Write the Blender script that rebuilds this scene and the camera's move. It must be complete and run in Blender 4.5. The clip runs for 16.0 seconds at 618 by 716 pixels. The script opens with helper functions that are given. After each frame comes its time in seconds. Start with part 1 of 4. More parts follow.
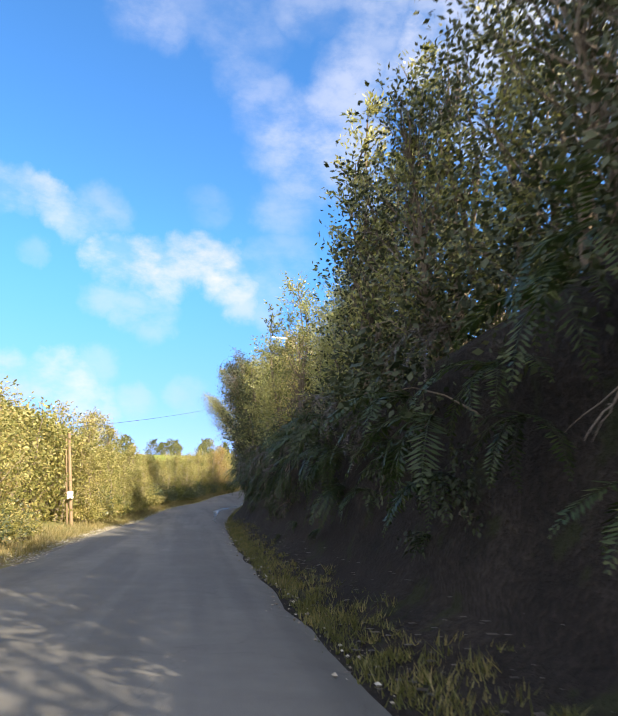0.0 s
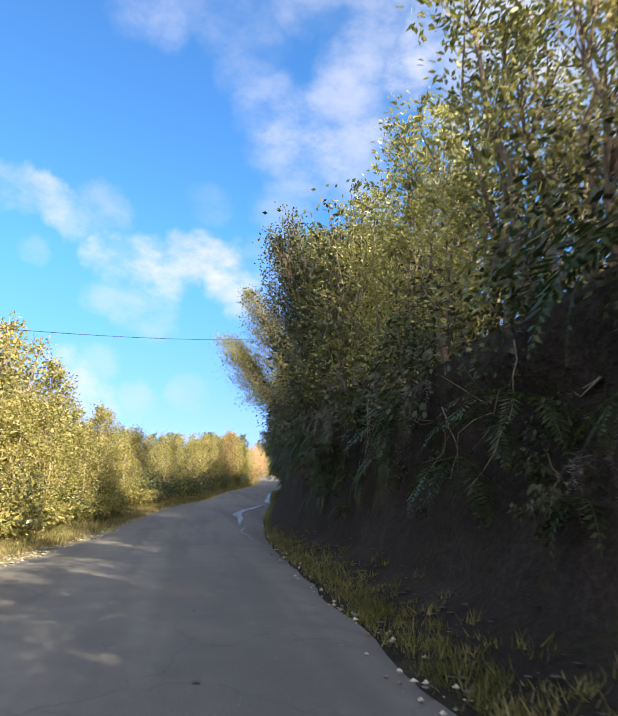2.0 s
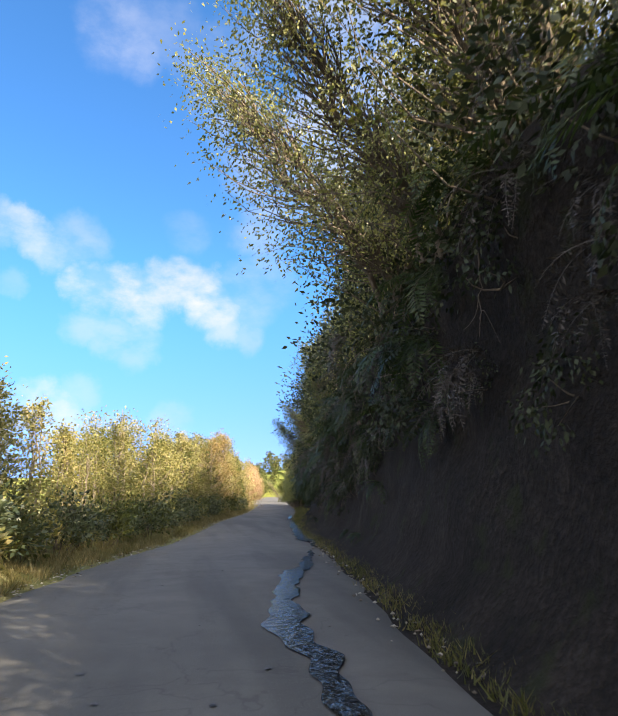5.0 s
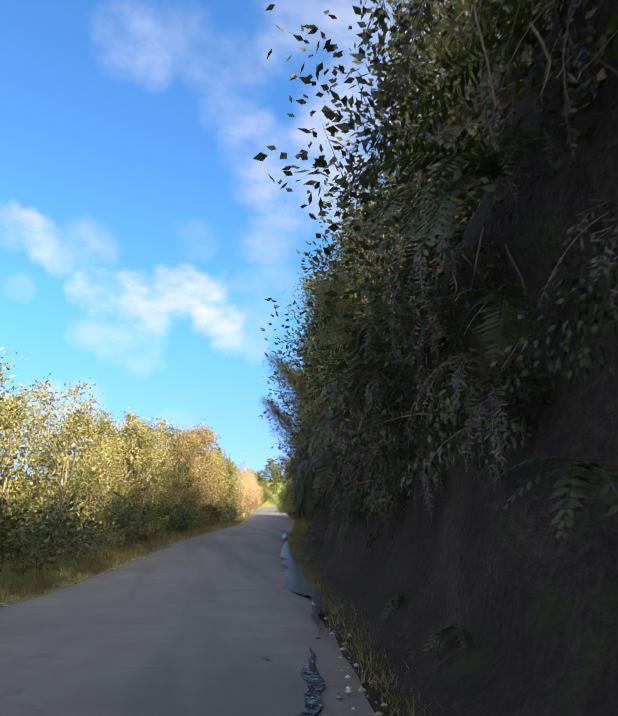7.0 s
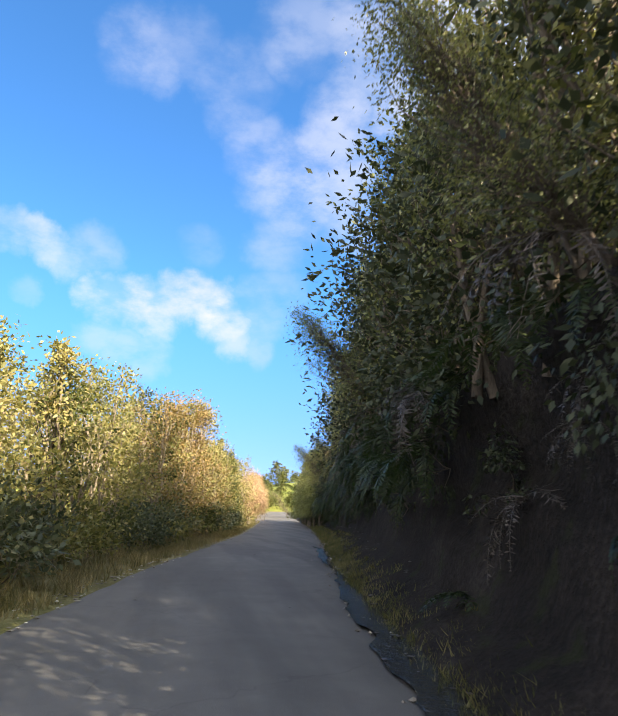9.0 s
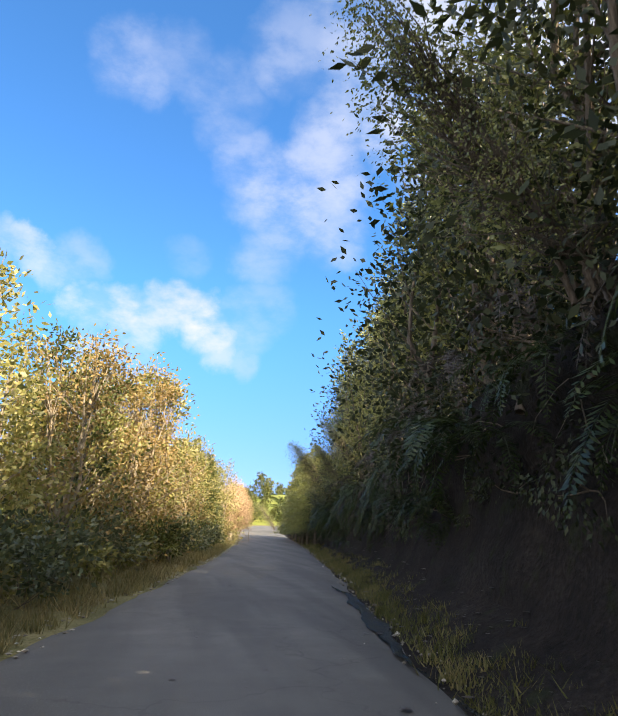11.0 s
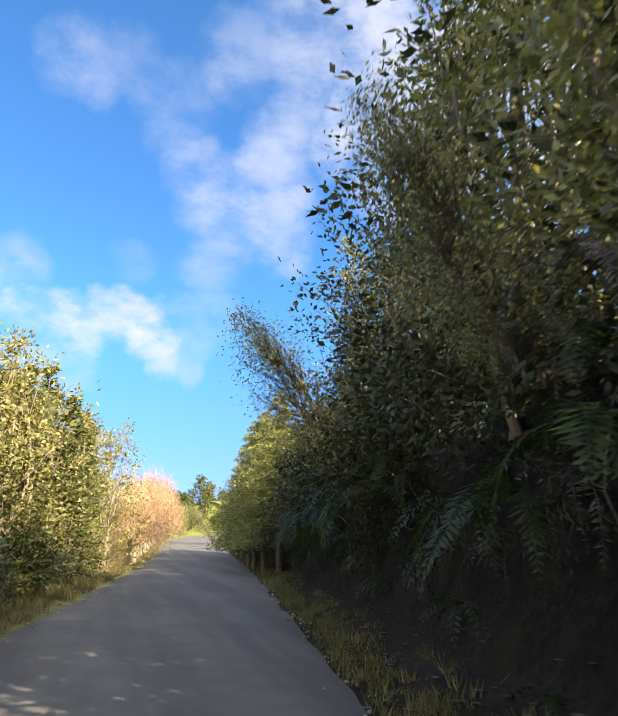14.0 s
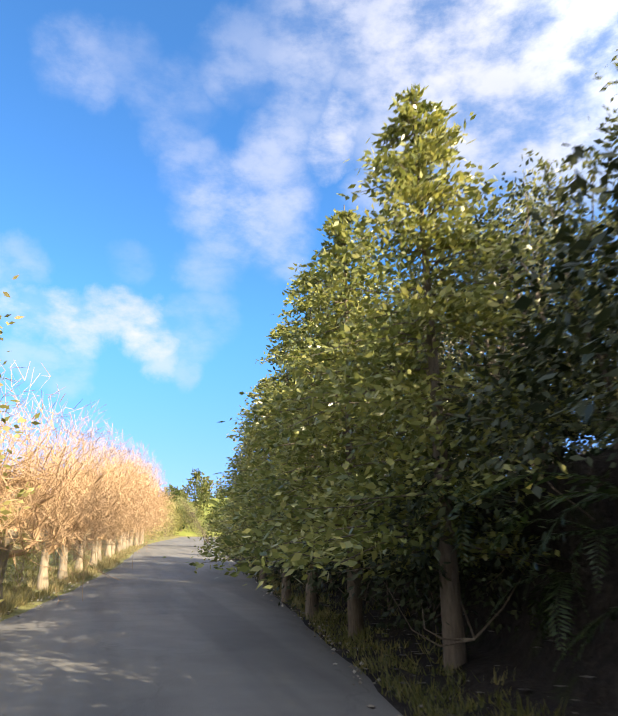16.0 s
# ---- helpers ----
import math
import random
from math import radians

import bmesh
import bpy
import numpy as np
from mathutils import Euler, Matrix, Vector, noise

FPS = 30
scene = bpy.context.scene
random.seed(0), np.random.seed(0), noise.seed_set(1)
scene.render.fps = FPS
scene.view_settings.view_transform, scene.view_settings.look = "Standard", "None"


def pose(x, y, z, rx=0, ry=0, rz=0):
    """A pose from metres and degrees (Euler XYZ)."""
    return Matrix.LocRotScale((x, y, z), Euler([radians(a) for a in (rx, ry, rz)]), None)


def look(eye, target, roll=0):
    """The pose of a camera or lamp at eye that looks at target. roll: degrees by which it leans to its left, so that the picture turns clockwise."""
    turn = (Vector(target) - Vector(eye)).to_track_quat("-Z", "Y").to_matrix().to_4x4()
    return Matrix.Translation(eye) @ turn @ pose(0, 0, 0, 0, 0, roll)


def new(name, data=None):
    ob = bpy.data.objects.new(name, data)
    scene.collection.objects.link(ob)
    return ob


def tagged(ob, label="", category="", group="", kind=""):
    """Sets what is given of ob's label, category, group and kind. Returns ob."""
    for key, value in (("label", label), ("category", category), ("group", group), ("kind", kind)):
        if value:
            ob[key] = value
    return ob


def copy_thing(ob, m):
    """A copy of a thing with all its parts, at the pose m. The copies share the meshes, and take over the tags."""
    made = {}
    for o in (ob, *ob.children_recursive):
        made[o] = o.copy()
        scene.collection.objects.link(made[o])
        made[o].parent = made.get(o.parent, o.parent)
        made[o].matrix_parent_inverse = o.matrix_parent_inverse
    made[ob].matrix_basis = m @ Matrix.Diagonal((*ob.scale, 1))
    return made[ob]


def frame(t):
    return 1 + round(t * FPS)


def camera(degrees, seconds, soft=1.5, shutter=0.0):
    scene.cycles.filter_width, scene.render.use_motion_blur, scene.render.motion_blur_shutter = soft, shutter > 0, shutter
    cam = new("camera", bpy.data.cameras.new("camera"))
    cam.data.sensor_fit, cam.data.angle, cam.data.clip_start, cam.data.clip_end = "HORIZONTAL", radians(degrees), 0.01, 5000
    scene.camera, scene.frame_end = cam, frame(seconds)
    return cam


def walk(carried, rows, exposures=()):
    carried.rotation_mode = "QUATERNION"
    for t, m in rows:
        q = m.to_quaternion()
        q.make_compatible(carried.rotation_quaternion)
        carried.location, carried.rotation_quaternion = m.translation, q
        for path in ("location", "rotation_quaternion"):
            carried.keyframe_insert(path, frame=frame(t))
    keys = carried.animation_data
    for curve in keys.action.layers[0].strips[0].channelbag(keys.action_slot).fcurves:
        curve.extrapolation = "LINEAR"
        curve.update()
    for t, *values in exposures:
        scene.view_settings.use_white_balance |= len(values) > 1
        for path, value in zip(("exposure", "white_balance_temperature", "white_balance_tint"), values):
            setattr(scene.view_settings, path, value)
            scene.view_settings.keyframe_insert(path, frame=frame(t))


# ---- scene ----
# ---- camera: seconds, x, y, z, yaw, pitch, roll ----
cam = camera(52.4, 16.0, soft=1.0, shutter=0.12)
DRIVE = [
    (0.0, 0.000, 0.000, 1.250, -10.24, 14.22, 0.91),
    (0.5, -0.079, 3.929, 1.262, -9.82, 14.26, 1.04),
    (1.0, -0.248, 7.925, 1.315, -9.80, 14.21, 1.05),
    (1.5, -0.286, 12.004, 1.409, -9.90, 14.14, 1.02),
    (2.0, -0.249, 16.016, 1.517, -10.17, 14.02, 0.83),
    (2.5, -0.157, 19.966, 1.651, -10.83, 14.00, 0.49),
    (3.0, 0.029, 23.782, 1.787, -11.34, 14.06, -0.40),
    (3.5, 0.134, 27.317, 1.900, -11.89, 14.26, -2.25),
    (4.0, 0.180, 30.626, 2.009, -11.86, 15.61, -2.37),
    (4.5, 0.285, 33.670, 2.118, -11.85, 15.96, -2.17),
    (7.0, 2.456, 45.588, 2.901, -11.31, 16.96, -0.50),
    (7.5, 2.652, 47.908, 3.024, -11.28, 17.10, -0.47),
    (8.0, 2.856, 50.313, 3.152, -11.06, 17.21, -0.38),
    (8.5, 3.036, 52.926, 3.293, -10.90, 17.33, -0.21),
    (9.0, 3.187, 55.621, 3.425, -10.90, 17.49, 0.05),
    (9.5, 3.408, 58.382, 3.541, -11.11, 17.57, 0.57),
    (12.0, 4.797, 67.694, 4.419, -13.92, 19.38, 0.11),
    (12.5, 5.419, 71.085, 4.647, -15.11, 19.47, 0.18),
    (13.0, 6.129, 74.677, 4.882, -16.04, 19.52, 0.33),
    (13.5, 6.897, 78.539, 5.105, -16.79, 19.46, 0.15),
    (14.0, 7.647, 82.477, 5.332, -17.47, 19.44, -0.39),
    (14.5, 8.366, 86.538, 5.574, -17.83, 19.46, -0.41),
    (15.0, 9.110, 90.784, 5.817, -17.98, 19.46, -0.65),
    (15.5, 9.745, 94.961, 6.066, -17.92, 19.57, -0.49),
    (16.0, 10.331, 99.213, 6.310, -17.70, 19.61, -0.29),
]
walk(cam, [(t, pose(x, y, z, 90 + pitch, 0, yaw) @ pose(0, 0, 0, 0, 0, roll)) for t, x, y, z, yaw, pitch, roll in DRIVE],
     exposures=[(0.0, 1.92), (16.0, 1.92)])

# ---- sun and sky ----
SUN_WAY = Vector((0.54, -0.84, 0.0)).normalized()
SUN_HEIGHT = radians(29.5)
sun_data = bpy.data.lights.new("sun", "SUN")
sun_data.energy, sun_data.angle, sun_data.color = 5.0, radians(0.5), (1.0, 0.85, 0.62)
sun = new("sun", sun_data)
to_sun = Vector((SUN_WAY.x * math.cos(SUN_HEIGHT), SUN_WAY.y * math.cos(SUN_HEIGHT), math.sin(SUN_HEIGHT)))
sun.matrix_basis = look(to_sun * 80, (0, 0, 0))


class Nodes:
    """Short writing of node trees."""

    def __init__(self, tree):
        self.tree = tree
        tree.nodes.clear()

    def add(self, kind, links=None, **values):
        n = self.tree.nodes.new(kind)
        for k, v in values.items():
            setattr(n, k, v)
        for k, v in (links or {}).items():
            if isinstance(v, bpy.types.NodeSocket):
                self.tree.links.new(v, n.inputs[k])
            else:
                n.inputs[k].default_value = v
        return n

    def math(self, op, a, b=0.0, c=0.0):
        return self.add("ShaderNodeMath", {0: a, 1: b, 2: c}, operation=op).outputs[0]

    def mix(self, fac, a, b, blend="MIX"):
        n = self.add("ShaderNodeMix", {0: fac, 6: a, 7: b}, data_type="RGBA", blend_type=blend)
        return n.outputs[2]

    def noise(self, vec, scale, detail=4.0, rough=0.55, out=0):
        return self.add("ShaderNodeTexNoise", {"Vector": vec, "Scale": scale, "Detail": detail, "Roughness": rough}).outputs[out]

    def ramp(self, fac, stops):
        n = self.add("ShaderNodeValToRGB", {0: fac})
        cr = n.color_ramp
        while len(cr.elements) < len(stops):
            cr.elements.new(0.5)
        for e, (p, c) in zip(cr.elements, stops):
            e.position, e.color = p, (*c, 1) if len(c) == 3 else c
        return n.outputs[0]

    def span(self, v, lo, hi, a=0.0, b=1.0):
        return self.add("ShaderNodeMapRange", {0: v, 1: lo, 2: hi, 3: a, 4: b}, interpolation_type="SMOOTHSTEP").outputs[0]


def bearing(az, el):
    a, e = radians(az), radians(el)
    return (math.sin(a) * math.cos(e), math.cos(a) * math.cos(e), math.sin(e))


# clouds: bearing, height, radius in degrees, density
CLOUDS = [
    (-9.8, 22.0, 0.8, 0.75), (-7.9, 21.6, 1.0, 0.9), (-5.6, 21.5, 1.2, 0.95), (-4.1, 20.7, 1.2, 0.8), (-2.1, 22.3, 1.2, 0.9), (-0.4, 23.0, 1.1, 0.9), (1.6, 21.7, 1.3, 0.95), (3.2, 20.4, 1.2, 0.85), (4.0, 19.0, 1.0, 0.6), (-8.8, 18.7, 1.0, 0.4), (-6.7, 17.8, 1.1, 0.4), (-4.4, 17.4, 1.2, 0.35), (6.2, 18.1, 0.9, 0.35), (-18.4, 25.8, 0.9, 0.5), (-16.8, 26.1, 0.9, 0.5), (-14.8, 26.1, 0.9, 0.65), (-13.4, 25.2, 0.9, 0.6), (-12.1, 24.3, 0.9, 0.45), (-15.4, 21.5, 0.7, 0.2), (-8.6, 12.6, 1.0, 0.3), (-0.8, 10.5, 1.0, 0.35), (-16.1, 10.3, 1.4, 0.8), (-12.6, 11.2, 1.3, 0.85), (-10.5, 10.5, 1.3, 0.9), (-8.7, 9.2, 1.2, 0.8), (-5.2, 9.5, 0.9, 0.35),
    (-8.0, 42.1, 1.5, 0.32), (-5.5, 41.3, 1.3, 0.34), (-2.3, 42.8, 1.5, 0.22), (3.4, 41.3, 1.8, 0.25), (2.9, 38.4, 1.4, 0.3), (5.2, 35.7, 1.6, 0.42), (7.7, 33.5, 2.0, 0.6), (10.6, 32.4, 1.8, 0.65), (13.0, 35.1, 1.8, 0.65), (14.5, 38.0, 1.8, 0.65), (9.2, 30.4, 1.6, 0.5), (7.5, 27.6, 1.6, 0.35), (5.9, 21.6, 1.6, 0.3), (8.1, 23.1, 1.4, 0.25), (9.4, 44.3, 1.8, 0.4), (13.0, 45.3, 1.8, 0.4), (17.2, 44.9, 2.0, 0.55), (0.2, 27.3, 1.0, 0.15), (17.1, 41.9, 1.8, 0.5),
    (-7.6, 43.1, 1.3, 0.3), (-4.6, 42.2, 1.3, 0.25), (0.9, 40.9, 1.3, 0.25), (11.1, 45.6, 1.6, 0.35), (17.0, 45.7, 1.8, 0.4), (20.0, 37.9, 1.3, 0.9), (21.8, 40.4, 1.2, 0.85), (12.2, 32.4, 1.9, 0.6), (14.6, 34.0, 1.8, 0.65), (9.4, 30.3, 1.6, 0.45), (15.1, 29.7, 1.6, 0.5), (29.9, 46.7, 3.0, 0.85), (34.6, 44.1, 3.2, 0.9), (29.2, 40.9, 2.6, 0.8), (39.7, 44.5, 3.5, 0.95), (35.2, 38.0, 2.8, 0.9), (42.1, 38.1, 3.5, 0.95), (48.5, 42.9, 4.5, 0.95), (24.6, 47.8, 2.2, 0.7), (26.2, 34.1, 2.0, 0.5), (-10.0, 25.0, 1.4, 0.35),
    (33.0, 42.0, 5.0, 0.9), (40.0, 40.0, 6.0, 0.9), (20.0, 48.0, 3.0, 0.5),
]
world = bpy.data.worlds.new("sky")
scene.world = world
world.use_nodes = True
W = Nodes(world.node_tree)
sky = W.add("ShaderNodeTexSky", sky_type="NISHITA", sun_disc=False, sun_elevation=SUN_HEIGHT,
            sun_rotation=math.atan2(SUN_WAY.x, SUN_WAY.y), altitude=300.0, air_density=1.0, dust_density=0.4, ozone_density=2.0).outputs[0]
way = W.add("ShaderNodeTexCoord").outputs["Generated"]
wob = W.noise(way, 9.0, 6.0, 0.62, out=1)
wob2 = W.add("ShaderNodeVectorMath", {0: wob, 1: (0.5, 0.5, 0.5)}, operation="SUBTRACT").outputs[0]
wob3 = W.add("ShaderNodeVectorMath", {0: wob2, "Scale": 0.05}, operation="SCALE").outputs[0]
curl = W.add("ShaderNodeVectorMath", {0: W.noise(way, 28.0, 5.0, 0.6, out=1), 1: (0.5, 0.5, 0.5)}, operation="SUBTRACT").outputs[0]
curl = W.add("ShaderNodeVectorMath", {0: curl, "Scale": 0.035}, operation="SCALE").outputs[0]
bent = W.add("ShaderNodeVectorMath", {0: way, 1: wob3}, operation="ADD").outputs[0]
bent = W.add("ShaderNodeVectorMath", {0: bent, 1: curl}, operation="ADD").outputs[0]
bent = W.add("ShaderNodeVectorMath", {0: bent}, operation="NORMALIZE").outputs[0]
puffs = 0.0
for az, el, rad, dens in CLOUDS:
    dot = W.add("ShaderNodeVectorMath", {0: bent, 1: bearing(az, el)}, operation="DOT_PRODUCT").outputs["Value"]
    puffs = W.math("MAXIMUM", W.span(dot, math.cos(radians(rad * 2.3)), math.cos(radians(rad * 0.15)), 0.0, dens), puffs)
flat = W.add("ShaderNodeMapping", {0: way, 3: (1.0, 1.0, 1.8)}).outputs[0]
fluff = W.noise(flat, 11.0, 7.0, 0.6)
near = W.math("MULTIPLY", puffs, W.span(fluff, 0.3, 0.66, 0.18, 1.0))
# broken cloud away from the clear blue part ahead, mostly unseen, brightened as fill light
clear = W.add("ShaderNodeVectorMath", {0: way, 1: bearing(-2, 24)}, operation="DOT_PRODUCT").outputs["Value"]
open_sky = W.span(clear, 0.55, 0.80, 1.0, 0.0)
broken = W.math("MULTIPLY", open_sky, W.span(W.noise(way, 2.6, 6.0, 0.6), 0.36, 0.58))
mask = W.math("MINIMUM", W.math("MAXIMUM", near, broken), 0.96)
height = W.add("ShaderNodeSeparateXYZ", {0: way}).outputs[2]
tint = W.mix(W.span(height, 0.02, 0.42), (0.43, 0.47, 0.83, 1), (0.48, 0.91, 1.25, 1))
blue = W.mix(1.0, sky, tint, "MULTIPLY")
shade = W.mix(W.span(W.noise(way, 4.0, 3.0), 0.35, 0.7), (2.9, 3.1, 3.8, 1), (3.7, 3.7, 4.1, 1))
bright = W.mix(open_sky, shade, (8.4, 8.3, 8.6, 1))
W.add("ShaderNodeOutputWorld", {0: W.add("ShaderNodeBackground", {0: W.mix(mask, blue, bright), 1: 0.075}).outputs[0]})


# ---- materials ----
def surface(name, build, rough=0.85, spec=0.3):
    """A material from build(N, place), which gives (colour, roughness, bump height, bump size)."""
    m = bpy.data.materials.new(name)
    m.use_nodes = True
    N = Nodes(m.node_tree)
    place = N.add("ShaderNodeTexCoord").outputs["Object"]
    colour, roughness, height, depth = build(N, place)
    links = {"Base Color": colour, "Roughness": roughness if roughness is not None else rough, "Specular IOR Level": spec}
    if height is not None:
        links["Normal"] = N.add("ShaderNodeBump", {"Height": height, "Distance": depth, "Strength": 1.0}).outputs[0]
    b = N.add("ShaderNodeBsdfPrincipled", links)
    N.add("ShaderNodeOutputMaterial", {0: b.outputs[0]})
    return m


def leaf_material(name, stops, gloss=0.45, through_light=0.35):
    """Leaves: a colour from each leaf's own chance and its plant's, half of the light passing through."""
    m = bpy.data.materials.new(name)
    m.use_nodes = True
    N = Nodes(m.node_tree)
    isle = N.add("ShaderNodeNewGeometry").outputs["Random Per Island"]
    plant = N.add("ShaderNodeObjectInfo").outputs["Random"]
    place = N.add("ShaderNodeTexCoord").outputs["Object"]
    patch = N.noise(place, 1.1, 2.0)
    f = N.math("ADD", N.math("MULTIPLY", isle, 0.45), N.math("ADD", N.math("MULTIPLY", plant, 0.25), N.math("MULTIPLY", N.span(patch, 0.3, 0.7), 0.3)))
    col = N.ramp(f, stops)
    p = N.add("ShaderNodeBsdfPrincipled", {"Base Color": col, "Roughness": gloss, "Specular IOR Level": 0.35})
    bright = N.mix(1.0, col, (1.2, 1.15, 0.75, 1), "MULTIPLY")
    tr = N.add("ShaderNodeBsdfTranslucent", {0: bright})
    mx = N.add("ShaderNodeMixShader", {0: through_light, 1: p.outputs[0], 2: tr.outputs[0]})
    N.add("ShaderNodeOutputMaterial", {0: mx.outputs[0]})
    return m


def asphalt_build(N, p):
    big, mid, grit = N.noise(p, 0.35, 3.0), N.noise(p, 2.3, 4.0), N.noise(p, 90.0, 2.0)
    col = N.ramp(N.math("ADD", N.math("MULTIPLY", big, 0.5), N.math("MULTIPLY", mid, 0.5)), [(0.3, (0.105, 0.101, 0.094)), (0.55, (0.135, 0.13, 0.12)), (0.75, (0.175, 0.166, 0.15))])
    track = N.noise(N.add("ShaderNodeMapping", {0: p, 3: (1.0, 0.05, 1.0)}).outputs[0], 1.3, 3.0)
    col = N.mix(N.span(track, 0.42, 0.62, 0.0, 0.4), col, (0.05, 0.05, 0.051, 1))
    patch = N.noise(p, 0.6, 5.0, 0.7)
    col = N.mix(N.span(patch, 0.56, 0.66, 0.0, 0.35), col, (0.095, 0.09, 0.082, 1))
    col = N.mix(N.span(grit, 0.56, 0.76), col, (0.17, 0.165, 0.155, 1))
    crack = N.add("ShaderNodeTexVoronoi", {"Vector": N.add("ShaderNodeVectorMath", {0: p, 1: N.noise(p, 1.5, 3.0, out=1)}, operation="ADD").outputs[0], "Scale": 0.45}, feature="DISTANCE_TO_EDGE").outputs[0]
    col = N.mix(N.span(crack, 0.0, 0.008, 0.22, 0.0), col, (0.018, 0.018, 0.018, 1))
    return col, 0.82, grit, 0.004


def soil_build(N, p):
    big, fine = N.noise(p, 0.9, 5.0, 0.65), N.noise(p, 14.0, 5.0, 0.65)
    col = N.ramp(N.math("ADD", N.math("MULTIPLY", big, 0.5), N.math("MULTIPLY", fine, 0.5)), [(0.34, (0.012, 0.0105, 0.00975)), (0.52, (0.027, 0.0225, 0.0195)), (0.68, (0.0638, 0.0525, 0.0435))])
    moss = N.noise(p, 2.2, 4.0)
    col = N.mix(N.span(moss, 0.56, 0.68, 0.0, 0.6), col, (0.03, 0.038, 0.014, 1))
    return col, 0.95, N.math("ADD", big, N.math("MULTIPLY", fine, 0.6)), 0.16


def ground_build(N, p):
    a, b, c = N.noise(p, 0.05, 3.0), N.noise(p, 1.3, 5.0), N.noise(p, 22.0, 4.0)
    col = N.ramp(N.math("ADD", N.math("MULTIPLY", b, 0.6), N.math("MULTIPLY", c, 0.4)), [(0.32, (0.08, 0.07, 0.035)), (0.5, (0.15, 0.135, 0.06)), (0.7, (0.3, 0.25, 0.13))])
    col = N.mix(N.span(a, 0.4, 0.65, 0.0, 0.5), col, (0.16, 0.19, 0.045, 1))
    return col, 0.95, N.math("ADD", b, c), 0.05


def field_build(N, p):
    a, b = N.noise(p, 0.12, 4.0), N.noise(p, 2.0, 5.0)
    col = N.ramp(N.math("ADD", N.math("MULTIPLY", a, 0.6), N.math("MULTIPLY", b, 0.4)), [(0.3, (0.07, 0.1, 0.02)), (0.5, (0.15, 0.17, 0.035)), (0.72, (0.26, 0.25, 0.07))])
    return col, 0.95, b, 0.1


def bark_build(low, high, stretch=6.0):
    def build(N, p):
        q = N.add("ShaderNodeMapping", {0: p, 3: (stretch * 2, stretch * 2, stretch * 0.35)}).outputs[0]
        n, l = N.noise(q, 3.0, 5.0, 0.65), N.noise(p, 2.0, 3.0)
        col = N.ramp(N.math("ADD", N.math("MULTIPLY", n, 0.6), N.math("MULTIPLY", l, 0.4)), [(0.3, low), (0.7, high)])
        return col, 0.9, n, 0.02
    return build


def grit_build(N, p):
    r = N.add("ShaderNodeNewGeometry").outputs["Random Per Island"]
    col = N.ramp(r, [(0.0, (0.12, 0.1, 0.08)), (0.6, (0.28, 0.25, 0.2)), (1.0, (0.5, 0.47, 0.4))])
    return col, 0.9, N.noise(p, 40.0), 0.01


ASPHALT = surface("asphalt", asphalt_build, spec=0.22)
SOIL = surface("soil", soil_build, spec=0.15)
GROUND = surface("rough_grass_ground", ground_build, spec=0.15)
FIELD = surface("sunny_field", field_build, spec=0.1)
GRIT = surface("grit", grit_build)
BARK = surface("bark", bark_build((0.06, 0.045, 0.032), (0.2, 0.16, 0.12)))
PALE_BARK = surface("pale_bark", bark_build((0.15, 0.12, 0.0825), (0.338, 0.277, 0.195)))
TWIG = surface("orange_twigs", bark_build((0.25, 0.155, 0.08), (0.42, 0.285, 0.165), 1.5))
POLE_WOOD = surface("pole_wood", bark_build((0.12, 0.0825, 0.0525), (0.27, 0.195, 0.12), 2.0))
GREY_METAL = surface("grey_metal", lambda N, p: (N.ramp(N.noise(p, 9.0), [(0.3, (0.3, 0.31, 0.32)), (0.7, (0.5, 0.5, 0.5))]), 0.45, None, 0), spec=0.6)
GLAZE = surface("insulator_glaze", lambda N, p: (N.ramp(N.noise(p, 5.0), [(0.3, (0.02, 0.02, 0.03)), (0.7, (0.05, 0.05, 0.07))]), 0.2, None, 0), spec=0.6)
CABLE = surface("cable_rubber", lambda N, p: (N.ramp(N.noise(p, 3.0), [(0.3, (0.012, 0.012, 0.012)), (0.7, (0.03, 0.03, 0.03))]), 0.6, None, 0))
BOX_PAINT = surface("meter_box_paint", lambda N, p: (N.ramp(N.noise(p, 6.0), [(0.3, (0.5, 0.5, 0.48)), (0.7, (0.75, 0.74, 0.7))]), 0.6, None, 0))
ROOTS = surface("dry_roots", bark_build((0.07, 0.056, 0.045), (0.22, 0.185, 0.15), 2.0))

GOLD_LEAF = leaf_material("sunny_olive_leaves", [(0.12, (0.08, 0.09, 0.024)), (0.4, (0.185, 0.185, 0.058)), (0.7, (0.335, 0.295, 0.11)), (0.95, (0.48, 0.385, 0.215))], through_light=0.42)
GREEN_LEAF = leaf_material("mid_green_leaves", [(0.15, (0.032, 0.047, 0.013)), (0.5, (0.092, 0.108, 0.027)), (0.9, (0.22, 0.2, 0.062))])
AUTUMN_LEAF = leaf_material("autumn_leaves", [(0.15, (0.112, 0.084, 0.021)), (0.5, (0.266, 0.189, 0.07)), (0.9, (0.35, 0.238, 0.112))])
# green leaves with the shade of the bank put into their colour
SHADED_LEAF = leaf_material("shaded_green_leaves", [(0.15, (0.0163, 0.0245, 0.0106)), (0.5, (0.0367, 0.0473, 0.0196)), (0.9, (0.0816, 0.0881, 0.0408))], gloss=0.6, through_light=0.2)
